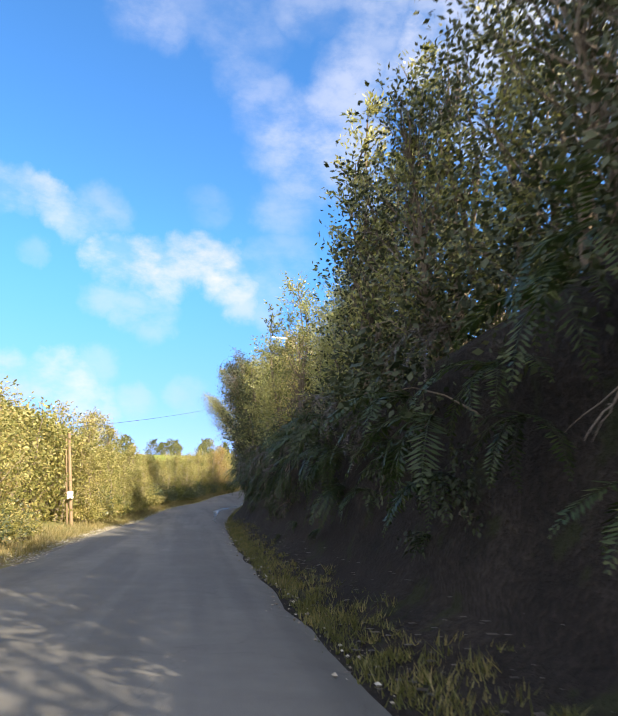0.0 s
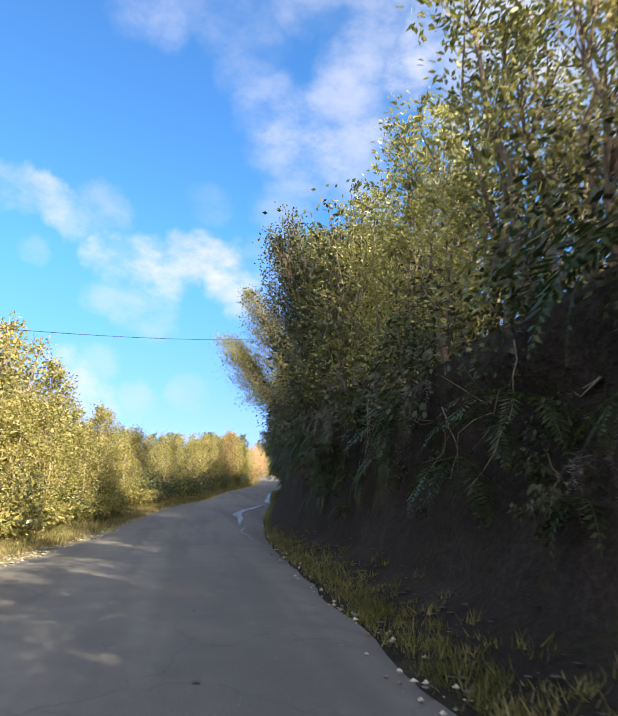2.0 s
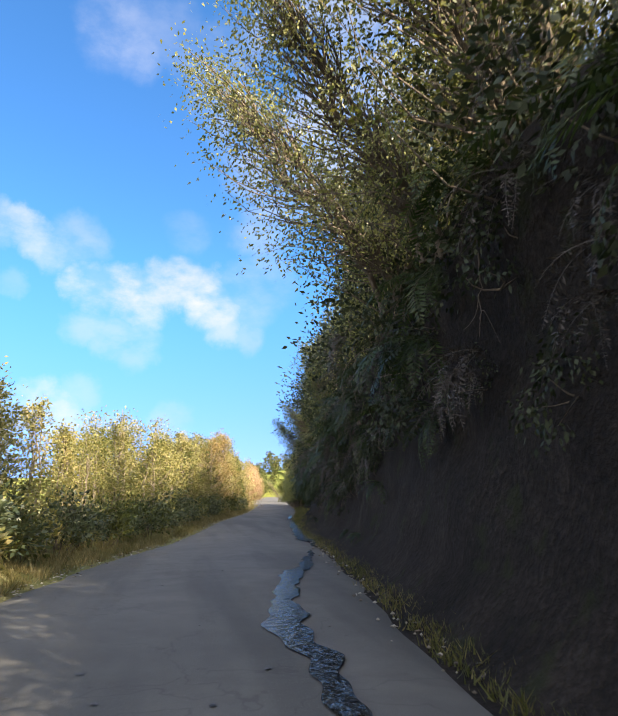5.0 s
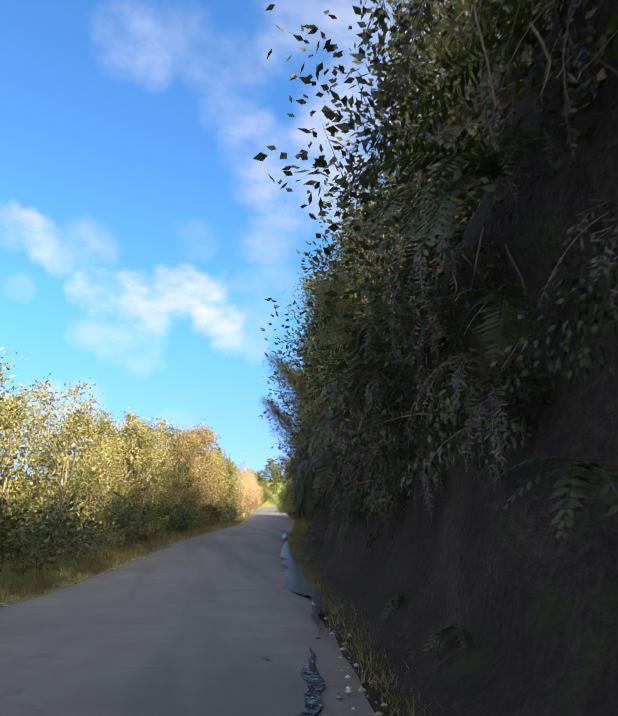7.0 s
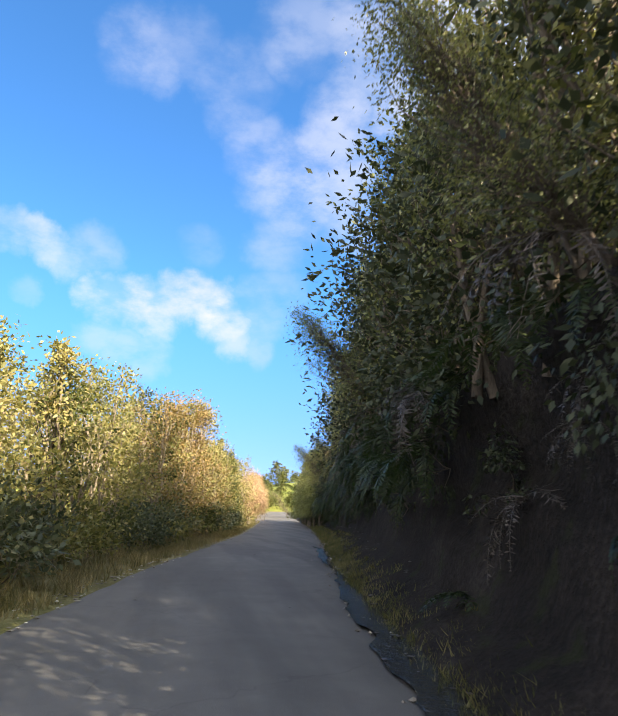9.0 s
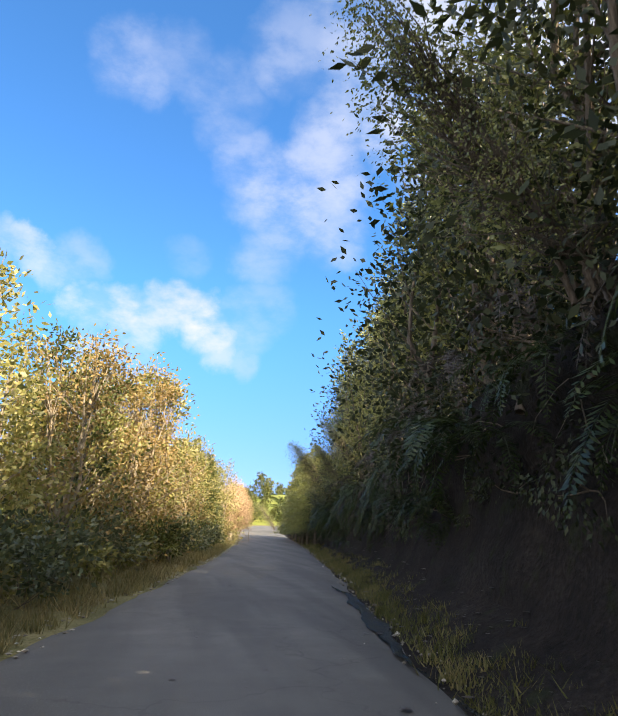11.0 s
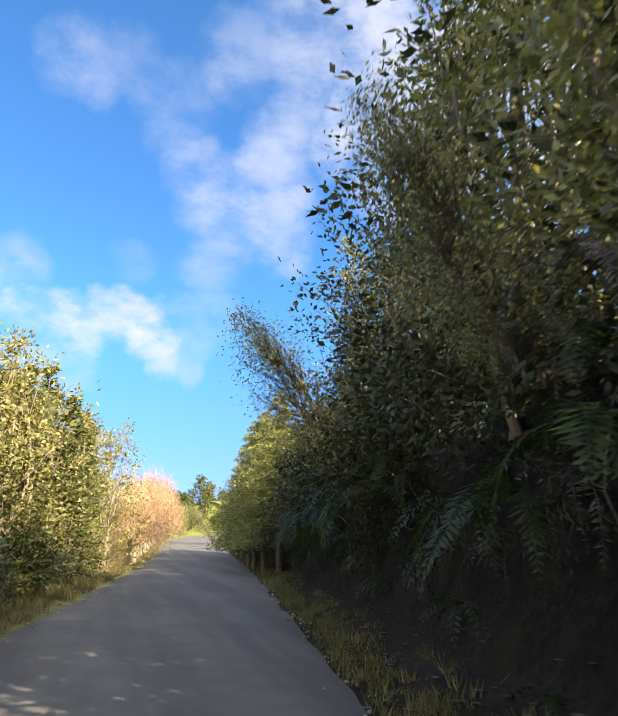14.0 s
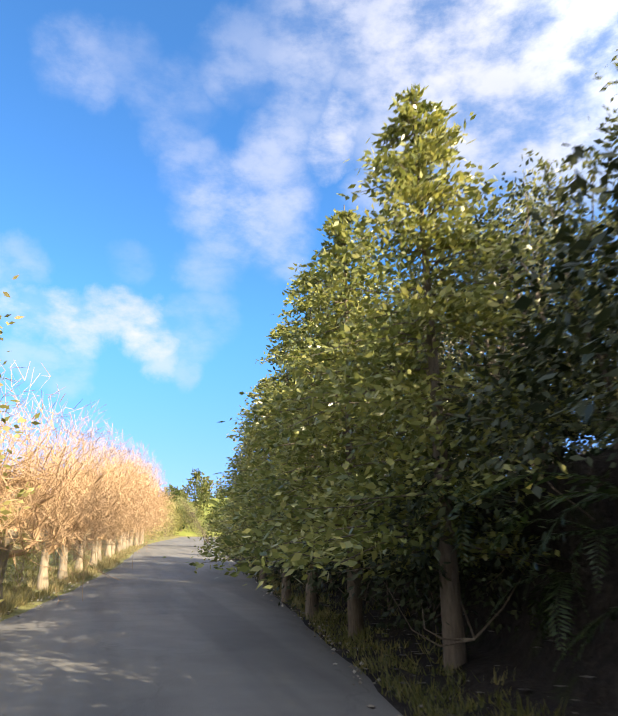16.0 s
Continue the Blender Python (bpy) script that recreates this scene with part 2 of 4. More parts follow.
SPRAY_LEAF = leaf_material("grey_green_spray_leaves", [(0.15, (0.075, 0.088, 0.03)), (0.5, (0.21, 0.22, 0.078)), (0.9, (0.4, 0.38, 0.17))], gloss=0.35, through_light=0.36)
FOOT_LEAF = leaf_material("blue_green_shrub_leaves", [(0.15, (0.04, 0.055, 0.032)), (0.5, (0.095, 0.115, 0.06)), (0.9, (0.21, 0.2, 0.105))], gloss=0.35)
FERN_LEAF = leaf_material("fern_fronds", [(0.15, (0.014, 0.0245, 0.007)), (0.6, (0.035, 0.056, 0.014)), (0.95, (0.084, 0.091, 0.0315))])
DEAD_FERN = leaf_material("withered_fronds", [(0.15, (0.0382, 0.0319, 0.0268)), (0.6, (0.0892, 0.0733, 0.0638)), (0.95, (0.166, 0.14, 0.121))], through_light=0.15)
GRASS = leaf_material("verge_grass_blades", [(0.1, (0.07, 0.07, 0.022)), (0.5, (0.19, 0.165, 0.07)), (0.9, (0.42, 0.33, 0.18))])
# darker copy of the verge grass, the bank's shade put into its colour
SHADE_GRASS = leaf_material("shaded_grass_blades", [(0.1, (0.045, 0.052, 0.014)), (0.5, (0.115, 0.118, 0.034)), (0.9, (0.3, 0.24, 0.11))])
CONE_LEAF = leaf_material("glossy_large_leaves", [(0.12, (0.07, 0.0919, 0.0263)), (0.45, (0.184, 0.198, 0.0569)), (0.8, (0.35, 0.333, 0.122)), (0.97, (0.525, 0.473, 0.236))], gloss=0.3)

water_mat = bpy.data.materials.new("trickling_water")
water_mat.use_nodes = True
N = Nodes(water_mat.node_tree)
wp = N.add("ShaderNodeTexCoord").outputs["Object"]
ripple = N.noise(N.add("ShaderNodeMapping", {0: wp, 3: (1.0, 1.6, 1.0)}).outputs[0], 9.0, 3.0)
wb = N.add("ShaderNodeBsdfPrincipled", {"Base Color": (0.03, 0.033, 0.035, 1), "Roughness": 0.18, "IOR": 1.33, "Specular IOR Level": 1.0,
           "Normal": N.add("ShaderNodeBump", {"Height": ripple, "Distance": 0.06}).outputs[0]})
N.add("ShaderNodeOutputMaterial", {0: wb.outputs[0]})


# ---- meshes ----
def mesh_of(name, verts, faces, material, smooth=False):
    """A mesh from arrays: verts (n, 3) and faces (m, 3 or 4)."""
    verts, faces = np.asarray(verts, np.float32), np.asarray(faces, np.int32)
    me = bpy.data.meshes.new(name)
    k = faces.shape[1]
    me.vertices.add(len(verts))
    me.vertices.foreach_set("co", verts.ravel())
    me.loops.add(faces.size)
    me.loops.foreach_set("vertex_index", faces.ravel())
    me.polygons.add(len(faces))
    me.polygons.foreach_set("loop_start", np.arange(0, faces.size, k, dtype=np.int32))
    me.polygons.foreach_set("loop_total", np.full(len(faces), k, np.int32))
    me.polygons.foreach_set("use_smooth", np.full(len(faces), smooth))
    me.materials.append(material)
    me.update(calc_edges=True)
    return me


def part(name, mesh, parent=None, label=""):
    ob = new(name, mesh)
    if parent is not None:
        ob.parent = parent
    return tagged(ob, label)


def tube(points, radii, sides=5):
    """A tapered tube along points, with closed ends: verts and quads."""
    pts, radii = np.asarray(points, float), np.asarray(radii, float)
    d = np.gradient(pts, axis=0)
    d /= np.linalg.norm(d, axis=1)[:, None] + 1e-9
    ref = np.where(np.abs(d[:, 2:3]) > 0.9, [[1.0, 0, 0]], [[0, 0, 1.0]])
    a = np.cross(d, ref)
    a /= np.linalg.norm(a, axis=1)[:, None] + 1e-9
    b = np.cross(d, a)
    ang = np.linspace(0, 2 * np.pi, sides, endpoint=False)
    ring = np.cos(ang)[None, :, None] * a[:, None] + np.sin(ang)[None, :, None] * b[:, None]
    v = (pts[:, None] + ring * radii[:, None, None]).reshape(-1, 3)
    n, f = len(pts), []
    for i in range(n - 1):
        for j in range(sides):
            k = (j + 1) % sides
            f.append((i * sides + j, i * sides + k, (i + 1) * sides + k, (i + 1) * sides + j))
    return v, np.array(f)


def join(pieces):
    vs, fs, o = [], [], 0
    for v, f in pieces:
        vs.append(v)
        fs.append(np.asarray(f) + o)
        o += len(v)
    return np.concatenate(vs), np.concatenate(fs)


def unit(v):
    return v / (np.linalg.norm(v, axis=-1, keepdims=True) + 1e-9)


def leaves(rng, at, along, length, width, face=(0.0, 0.0, 0.6)):
    """One pointed leaf blade at each place, growing the way given, its face turned towards the light."""
    n = len(at)
    along = unit(along)
    side = unit(np.cross(along, np.asarray(face) + rng.normal(size=(n, 3)) * 0.7))
    length = length * rng.uniform(0.6, 1.35, (n, 1))
    width = width * rng.uniform(0.7, 1.25, (n, 1))
    a = at + along * length * 0.42
    v = np.stack([at, a + side * width, at + along * length, a - side * width], 1)
    return v.reshape(-1, 3), np.arange(4 * n).reshape(n, 4)


def bend(rng, a, b, n=5, sway=0.12):
    """A curved line from a to b."""
    a, b = np.asarray(a, float), np.asarray(b, float)
    t = np.linspace(0, 1, n)[:, None]
    reach = np.linalg.norm(b - a)
    off = rng.normal(size=3) * sway * reach
    return a + (b - a) * t + np.sin(t * np.pi) * off + rng.normal(size=(n, 3)) * 0.02 * reach * np.sin(t * np.pi)


# ---- plants ----
def plant_of(name, trunk_mesh, crown_mesh, label, category, group):
    e = new(name)
    e.empty_display_size = 0.2
    if trunk_mesh is not None:
        part("trunk", trunk_mesh, e)
    part("crown", crown_mesh, e)
    return tagged(e, label, category, group)


def broadleaf(seed, height, radius, leaf_mat, bark_mat, n_clump, per_clump, size, slim=0.9, low=0.12, spread=0.26, top=0.62, stems=1, lean=(0.0, 0.0), droop=0.0, limbs=2, heel=0.0):
    """A tree: stems with limbs, and a crown of leaves in clumps at the limbs' ends. top: where the crown is widest; heel: how far back into a slope it is rooted."""
    rng = np.random.default_rng(seed)
    wood, foliage = [], []
    leanv = np.array([lean[0], lean[1], 0.0])
    roots = [np.array([rng.normal() * 0.12 * radius, rng.normal() * 0.12 * radius, -0.25]) * (s > 0) + np.array([0, 0, -0.25]) * (s == 0) + np.array([heel, 0.0, -0.1 * (heel > 0)]) for s in range(stems)]
    spines = []
    for r in roots:
        tip = np.array([rng.normal() * 0.22 * radius * (stems > 1), rng.normal() * 0.22 * radius * (stems > 1), height * rng.uniform(0.86, 1.0)]) + leanv * 1.0
        spine = bend(rng, r, tip, 8, 0.03)
        spine[:, :2] += leanv[:2] * (np.linspace(0, 1, 8)[:, None] ** 1.6 - np.linspace(0, 1, 8)[:, None])
        spines.append(spine)
        wood.append(tube(spine, np.linspace(0.017 * height / stems ** 0.5 + 0.012, 0.006, 8), 6))
    for c in range(n_clump):
        f = rng.uniform(low, 1.0) ** 0.85
        prof = np.interp(f, [0, low, top, 0.85, 1.0], [0.25, 0.8, 1.0, 0.52, 0.06])
        spine = spines[c % stems]
        q = np.clip(f, 0, 0.97) * 7
        i = min(int(q), 6)
        core = spine[i] + (spine[i + 1] - spine[i]) * (q - i)
        ang, rr = rng.uniform(0, 2 * np.pi), radius * prof * rng.uniform(0.35, 1.08) * rng.choice([1.0, 1.0, 1.0, 1.12])
        end = core + np.array([np.cos(ang) * rr, np.sin(ang) * rr, rng.uniform(-0.05, 0.25) * rr - droop * rr])
        base = spine[max(0, i - 1)]
        if c % limbs == 0:
            wood.append(tube(bend(rng, base, end, 4, 0.1), np.linspace(0.009 * height ** 0.5, 0.003, 4), 3))
        m = int(per_clump * rng.uniform(0.6, 1.4))
        s = radius * spread * rng.uniform(0.6, 1.2)
        out = unit(end - core + np.array([0, 0, 0.7 - droop * 1.5]) * rr)
        k = np.clip(rng.normal(size=(m, 3)), -1.15, 1.15) * np.array([1, 1, slim]) * s * 0.5
        k += out * rng.uniform(-1.3, 0.45, (m, 1)) * s
        at = end + k
        foliage.append(leaves(rng, at, out * 0.7 + unit(k) * 0.5 + rng.normal(size=(m, 3)) * 0.55 - np.array([0, 0, 0.25 + droop]), size, size * 0.27, unit(end - core) * 0.9 + np.array([0, 0, 0.45])))
    v, f = join(foliage)
    v[:, 2] = np.maximum(v[:, 2], -0.1)
    return mesh_of("trunk", *join(wood), bark_mat, True), mesh_of("crown", v, f, leaf_mat)


def spray_tree(seed, height, radius, leaf_mat, bark_mat, n_twig, per_twig, size, stems=3, lean=(0.0, 0.0), low=0.1):
    """A slender tree of upright stems and feathery rising twigs, with sky between its leaves."""
    rng = np.random.default_rng(seed)
    wood, foliage = [], []
    for s in range(stems):
        ang = rng.uniform(0, 2 * np.pi)
        h = height * rng.uniform(0.7, 1.0)
        tip = np.array([np.cos(ang) * radius * 0.5 + lean[0], np.sin(ang) * radius * 0.5 + lean[1], h])
        spine = bend(rng, (rng.normal() * 0.1, rng.normal() * 0.1, -0.25), tip, 9, 0.04)
        wood.append(tube(spine, np.linspace(0.03 + 0.004 * h, 0.006, 9), 5))
        for w in range(n_twig // stems):
            f = rng.uniform(low, 1.0)
            q = min(f * 8, 7.99)
            i = int(q)
            a = spine[i] + (spine[i + 1] - spine[i]) * (q - i)
            az = rng.uniform(0, 2 * np.pi)
            ln = radius * rng.uniform(0.5, 1.1) * np.interp(f, [0, 0.3, 0.7, 1.0], [0.9, 1.0, 0.8, 0.45])
            b = a + np.array([np.cos(az) * ln, np.sin(az) * ln, ln * rng.uniform(0.3, 1.0)])
            line = bend(rng, a, b, 5, 0.12)
            if w % 3 == 0:
                wood.append(tube(line[::2], np.linspace(0.01, 0.003, 3), 3))
            m = int(per_twig * rng.uniform(0.6, 1.4))
            t = rng.uniform(0.15, 1.0, m) * 4
            j = np.minimum(t.astype(int), 3)
            at = line[j] + (line[j + 1] - line[j]) * (t - j)[:, None] + np.clip(rng.normal(size=(m, 3)), -1.2, 1.2) * ln * 0.14
            foliage.append(leaves(rng, at, unit(b - a) + rng.normal(size=(m, 3)) * 0.7 - np.array([0, 0, 0.15]), size, size * 0.2, unit((b - a) * np.array([1, 1, 0])) * 0.8 + np.array([0, 0, 0.5])))
    return mesh_of("trunk", *join(wood), bark_mat, True), mesh_of("crown", *join(foliage), leaf_mat)


def bush(seed, radius, height, leaf_mat, bark_mat, n, size, droop=0.0, slim=0.5):
    """A low shrub: stems from one root and a dense uneven coat of leaves."""
    rng = np.random.default_rng(seed)
    wood, foliage = [], []
    n_clump = max(14, n // 55)
    for c in range(n_clump):
        az, el = rng.uniform(0, 2 * np.pi), np.arcsin(rng.uniform(-0.1, 1.0))
        r = rng.uniform(0.55, 1.08)
        end = np.array([np.cos(az) * np.cos(el) * radius * r, np.sin(az) * np.cos(el) * radius * r, height * (0.35 + 0.6 * np.sin(el) * r) - droop * r * np.cos(el) * height])
        if c % 5 == 0:
            wood.append(tube(bend(rng, (0, 0, -0.15), end * 0.85, 4, 0.12), np.linspace(0.016, 0.004, 4), 3))
        m = int(n / n_clump * rng.uniform(0.6, 1.4))
        s = radius * 0.3
        k = np.clip(rng.normal(size=(m, 3)), -1.1, 1.1) * np.array([1, 1, slim + 0.3]) * s * 0.8
        foliage.append(leaves(rng, end + k, unit(end) * 0.6 + unit(k) * 0.5 + rng.normal(size=(m, 3)) * 0.5 - np.array([0, 0, 0.3 + droop]), size, size * 0.27, unit(end) * 0.8 + np.array([0, 0, 0.4])))
    return mesh_of("trunk", *join(wood), bark_mat, True), mesh_of("crown", *join(foliage), leaf_mat)


def conifer(seed, height, radius, leaf_mat, bark_mat, tiers, per_tier, size, full=0.85, wild=0.12):
    """A spire of drooping whorled boughs."""
    rng = np.random.default_rng(seed)
    wood = [tube([(0, 0, -1.0), (0.02, 0, height * 0.5), (0, 0.02, height)], [0.03 * height ** 0.8, 0.05, 0.01], 6)]
    foliage = []
    for k in range(tiers):
        f = k / tiers
        z = height * (0.06 + 0.93 * f)
        r = radius * (1 - f) ** full * rng.uniform(1.0 - wild, 1.0 + wild) + 0.08
        for b in range(6):
            az = rng.uniform(0, 2 * np.pi)
            e = np.array([np.cos(az) * r, np.sin(az) * r, z - r * 0.18 + rng.normal() * 0.05])
            line = bend(rng, (0, 0, z), e, 4, 0.06)
            if b % 2 == 0:
                wood.append(tube(line, np.linspace(0.015, 0.004, 4), 3))
            m = int(per_tier * (0.35 + r / radius) / 6)
            t = rng.uniform(0.1, 1.0, (m, 1))
            at = np.array([0, 0, z]) * (1 - t) + e * t + rng.normal(size=(m, 3)) * np.array([0.5, 0.5, 0.2]) * r * 0.24
            foliage.append(leaves(rng, at, unit(e - [0, 0, z]) + rng.normal(size=(m, 3)) * 0.6 + np.array([0, 0, 0.1]), size, size * 0.24, unit(e - [0, 0, z]) * 0.7 + np.array([0, 0, 0.5])))
    return mesh_of("trunk", *join(wood), bark_mat, True), mesh_of("crown", *join(foliage), leaf_mat)


def pollard(seed, stem, height, radius, twigs):
    """A stout cut-back trunk that carries a dense round head of bare branching twigs."""
    rng = np.random.default_rng(seed)
    wood = [tube([(0, 0, -0.2), (0.03, 0, stem * 0.3), (rng.normal() * 0.06, 0, stem * 0.75), (rng.normal() * 0.08, 0, stem)], [0.15, 0.09, 0.08, 0.12], 8)]
    limbs, tw = [], []
    for k in range(9):
        az = rng.uniform(0, 2 * np.pi)
        e = np.array([np.cos(az) * radius * 0.45, np.sin(az) * radius * 0.45, stem + (height - stem) * rng.uniform(0.1, 0.5)])
        line = bend(rng, (0, 0, stem * rng.uniform(0.6, 1.0)), e, 5, 0.15)
        limbs.append(line)
        tw.append(tube(line, np.linspace(0.06, 0.025, 5), 5))
    for k in range(twigs):
        line = limbs[k % 9]
        a = line[rng.integers(1, 5)] + rng.normal(size=3) * 0.05
        d = rng.normal(size=3)
        d[2] = abs(d[2]) * 0.9 - 0.3
        d = unit(d)
        e = np.array([0, 0, stem * 1.25]) + d * np.array([radius, radius, height - stem * 1.25]) * rng.uniform(0.6, 0.98)
        mid = bend(rng, a, e, 4, 0.14)
        tw.append(tube(mid, [0.009, 0.007, 0.005, 0.003], 3))
        for q in (mid[1], mid[2], mid[2], mid[3], mid[3]):
            tw.append(tube([q, q + unit(rng.normal(size=3) + unit(e - a) * 0.9) * rng.uniform(0.18, 0.45)], [0.006, 0.003], 3))
    return mesh_of("trunk", *join(wood), PALE_BARK, True), mesh_of("crown", *join(tw), TWIG)


def frond_mesh(seed, length, width, mat, arch=0.7, pairs=22, ragged=0.08):
    """A fern frond: an arching stalk along +x with paired leaflets."""
    rng = np.random.default_rng(seed)
    t = np.linspace(0, 1, pairs)
    line = np.stack([length * t * (1 - 0.25 * arch * t), np.zeros(pairs), length * (0.35 * t - arch * t * t)], 1)
    pieces = [tube(line[::2], np.linspace(0.006, 0.002, len(line[::2])), 3)]
    d = unit(np.gradient(line, axis=0))
    w = width * np.sin(np.pi * np.clip(t * 0.9 + 0.1, 0, 1)) ** 0.8
    for s in (-1, 1):
        along = np.stack([d[:, 0] * 0.45, np.full(pairs, s * 1.0), d[:, 2] * 0.45 - 0.22], 1) + rng.normal(size=(pairs, 3)) * ragged
        n = len(line)
        side = d * length / pairs * 0.37
        a = unit(along)
        tip = line + a * w[:, None] * rng.uniform(0.85 - ragged * 1.2, 1.1, (n, 1))
        mid = line + a * w[:, None] * 0.45
        v = np.stack([line, mid + side, tip, mid - side], 1).reshape(-1, 3)
        pieces.append((v, np.arange(4 * n).reshape(n, 4)))
    return mesh_of("frond", *join(pieces), mat)


class Kind:
    """Plants of one kind: a few built shapes, placed again and again."""

    def __init__(self, name, label, category, group, builds):
        self.name, self.label, self.category, self.group = name, label, category, group
        self.builds, self.made, self.count = builds, {}, 0

    def put(self, x, y, z, turn=None, size=1.0, tall=1.0, which=None, rng=random):
        k = self.count % len(self.builds) if which is None else which
        self.count += 1
        turn = rng.uniform(0, 360) if turn is None else turn
        m = pose(x, y, z, 0, 0, turn)
        if k not in self.made:
            trunk, crown = self.builds[k]()
            ob = plant_of(self.name, trunk, crown, self.label, self.category, self.group)
            ob.matrix_basis = m
            self.made[k] = ob
        else:
            ob = copy_thing(self.made[k], m)
        ob.scale = (size, size, size * tall)
        return ob


# ---- the course of the road ----
ROAD_Y = [-25, 0, 8, 12, 16, 20, 24, 27, 31, 34, 40, 46, 50, 54, 58, 63, 68, 72, 78, 84, 90, 99, 115, 130, 147, 164, 184, 205, 244]
ROAD_Z = [0, 0, 0.06, 0.15, 0.27, 0.4, 0.54, 0.65, 0.76, 0.86, 1.25, 1.66, 1.89, 2.1, 2.28, 2.7, 3.19, 3.46, 3.83, 4.17, 4.5, 5.05, 6.08, 7.2, 8.6, 10.1, 11.8, 13.3, 15.0]
EDGE_Y = [-25, 8, 16, 21, 30, 35, 38, 42, 46, 50, 54, 57, 63, 66, 72, 78, 85, 94, 100, 108, 114, 128, 145, 180, 210]
EDGE_X = [1.5, 1.4, 1.4, 1.4, 1.65, 1.9, 2.2, 2.65, 3.2, 3.8, 4.3, 4.65, 5.3, 5.7, 6.8, 8.0, 9.3, 10.9, 12.0, 13.3, 14.3, 16.2, 18.4, 24.0, 30.0]
RIGHT_Y = [-25, 8, 16, 21, 32, 38, 42, 50, 57, 63, 66, 72, 78, 85, 94, 100, 108, 114, 128, 145, 180, 210]
RIGHT_X = [1.5, 1.4, 1.4, 1.4, 1.65, 1.85, 2.2, 3.4, 4.4, 5.1, 5.6, 6.7, 8.0, 9.3, 10.9, 12.0, 13.3, 14.3, 16.2, 18.4, 24.0, 30.0]
LEFT_Y = [-25, 14, 22, 30, 37, 43, 50, 57, 60, 63, 66, 72, 79, 85, 92, 98, 103, 113, 124, 134, 141, 157, 180, 210]
LEFT_X = [-3.6, -3.6, -3.55, -3.2, -2.5, -1.95, -1.1, 0.2, 0.8, 1.4, 2.0, 3.2, 4.4, 5.3, 6.4, 7.2, 7.9, 9.3, 10.7, 11.7, 12.3, 14.2, 19.0, 25.0]
fine_y = np.arange(-60.0, 260.0, 0.5)


def smoothed(ys, xs, width):
    v = np.interp(fine_y, ys, xs)
    k = np.hanning(width)
    pad = np.pad(v, width // 2, mode="edge")
    return np.convolve(pad, k / k.sum(), "same")[width // 2:-(width // 2)]


_z, _b, _r, _l = smoothed(ROAD_Y, ROAD_Z, 15), smoothed(RIGHT_Y, RIGHT_X, 21), smoothed(EDGE_Y, EDGE_X, 21), smoothed(LEFT_Y, LEFT_X, 21)


def road_z(y):
    return np.interp(y, fine_y, _z)


def right_x(y):
    return np.interp(y, fine_y, _r)


def bank_x(y):
    """The line from which the bank's foot is set back."""
    return np.interp(y, fine_y, _b)


def left_x(y):
    return np.interp(y, fine_y, _l)


def bank_h(y):
    """Height of the cut bank's lip over the road."""
    return np.interp(y, [-30, 0, 28, 34, 37, 40, 44, 48, 52, 56, 70, 90, 105, 120, 150], [3.0, 3.0, 2.9, 3.4, 3.9, 4.3, 4.5, 4.1, 3.4, 3.0, 2.8, 2.3, 1.8, 1.3, 0.9])


def hill(y):
    """How far the field beyond the bend rises over the road's own slope."""
    return float(np.interp(y, [184, 190, 230, 300, 600, 1500], [0, 0.4, 7.0, 13, 26, 30]))


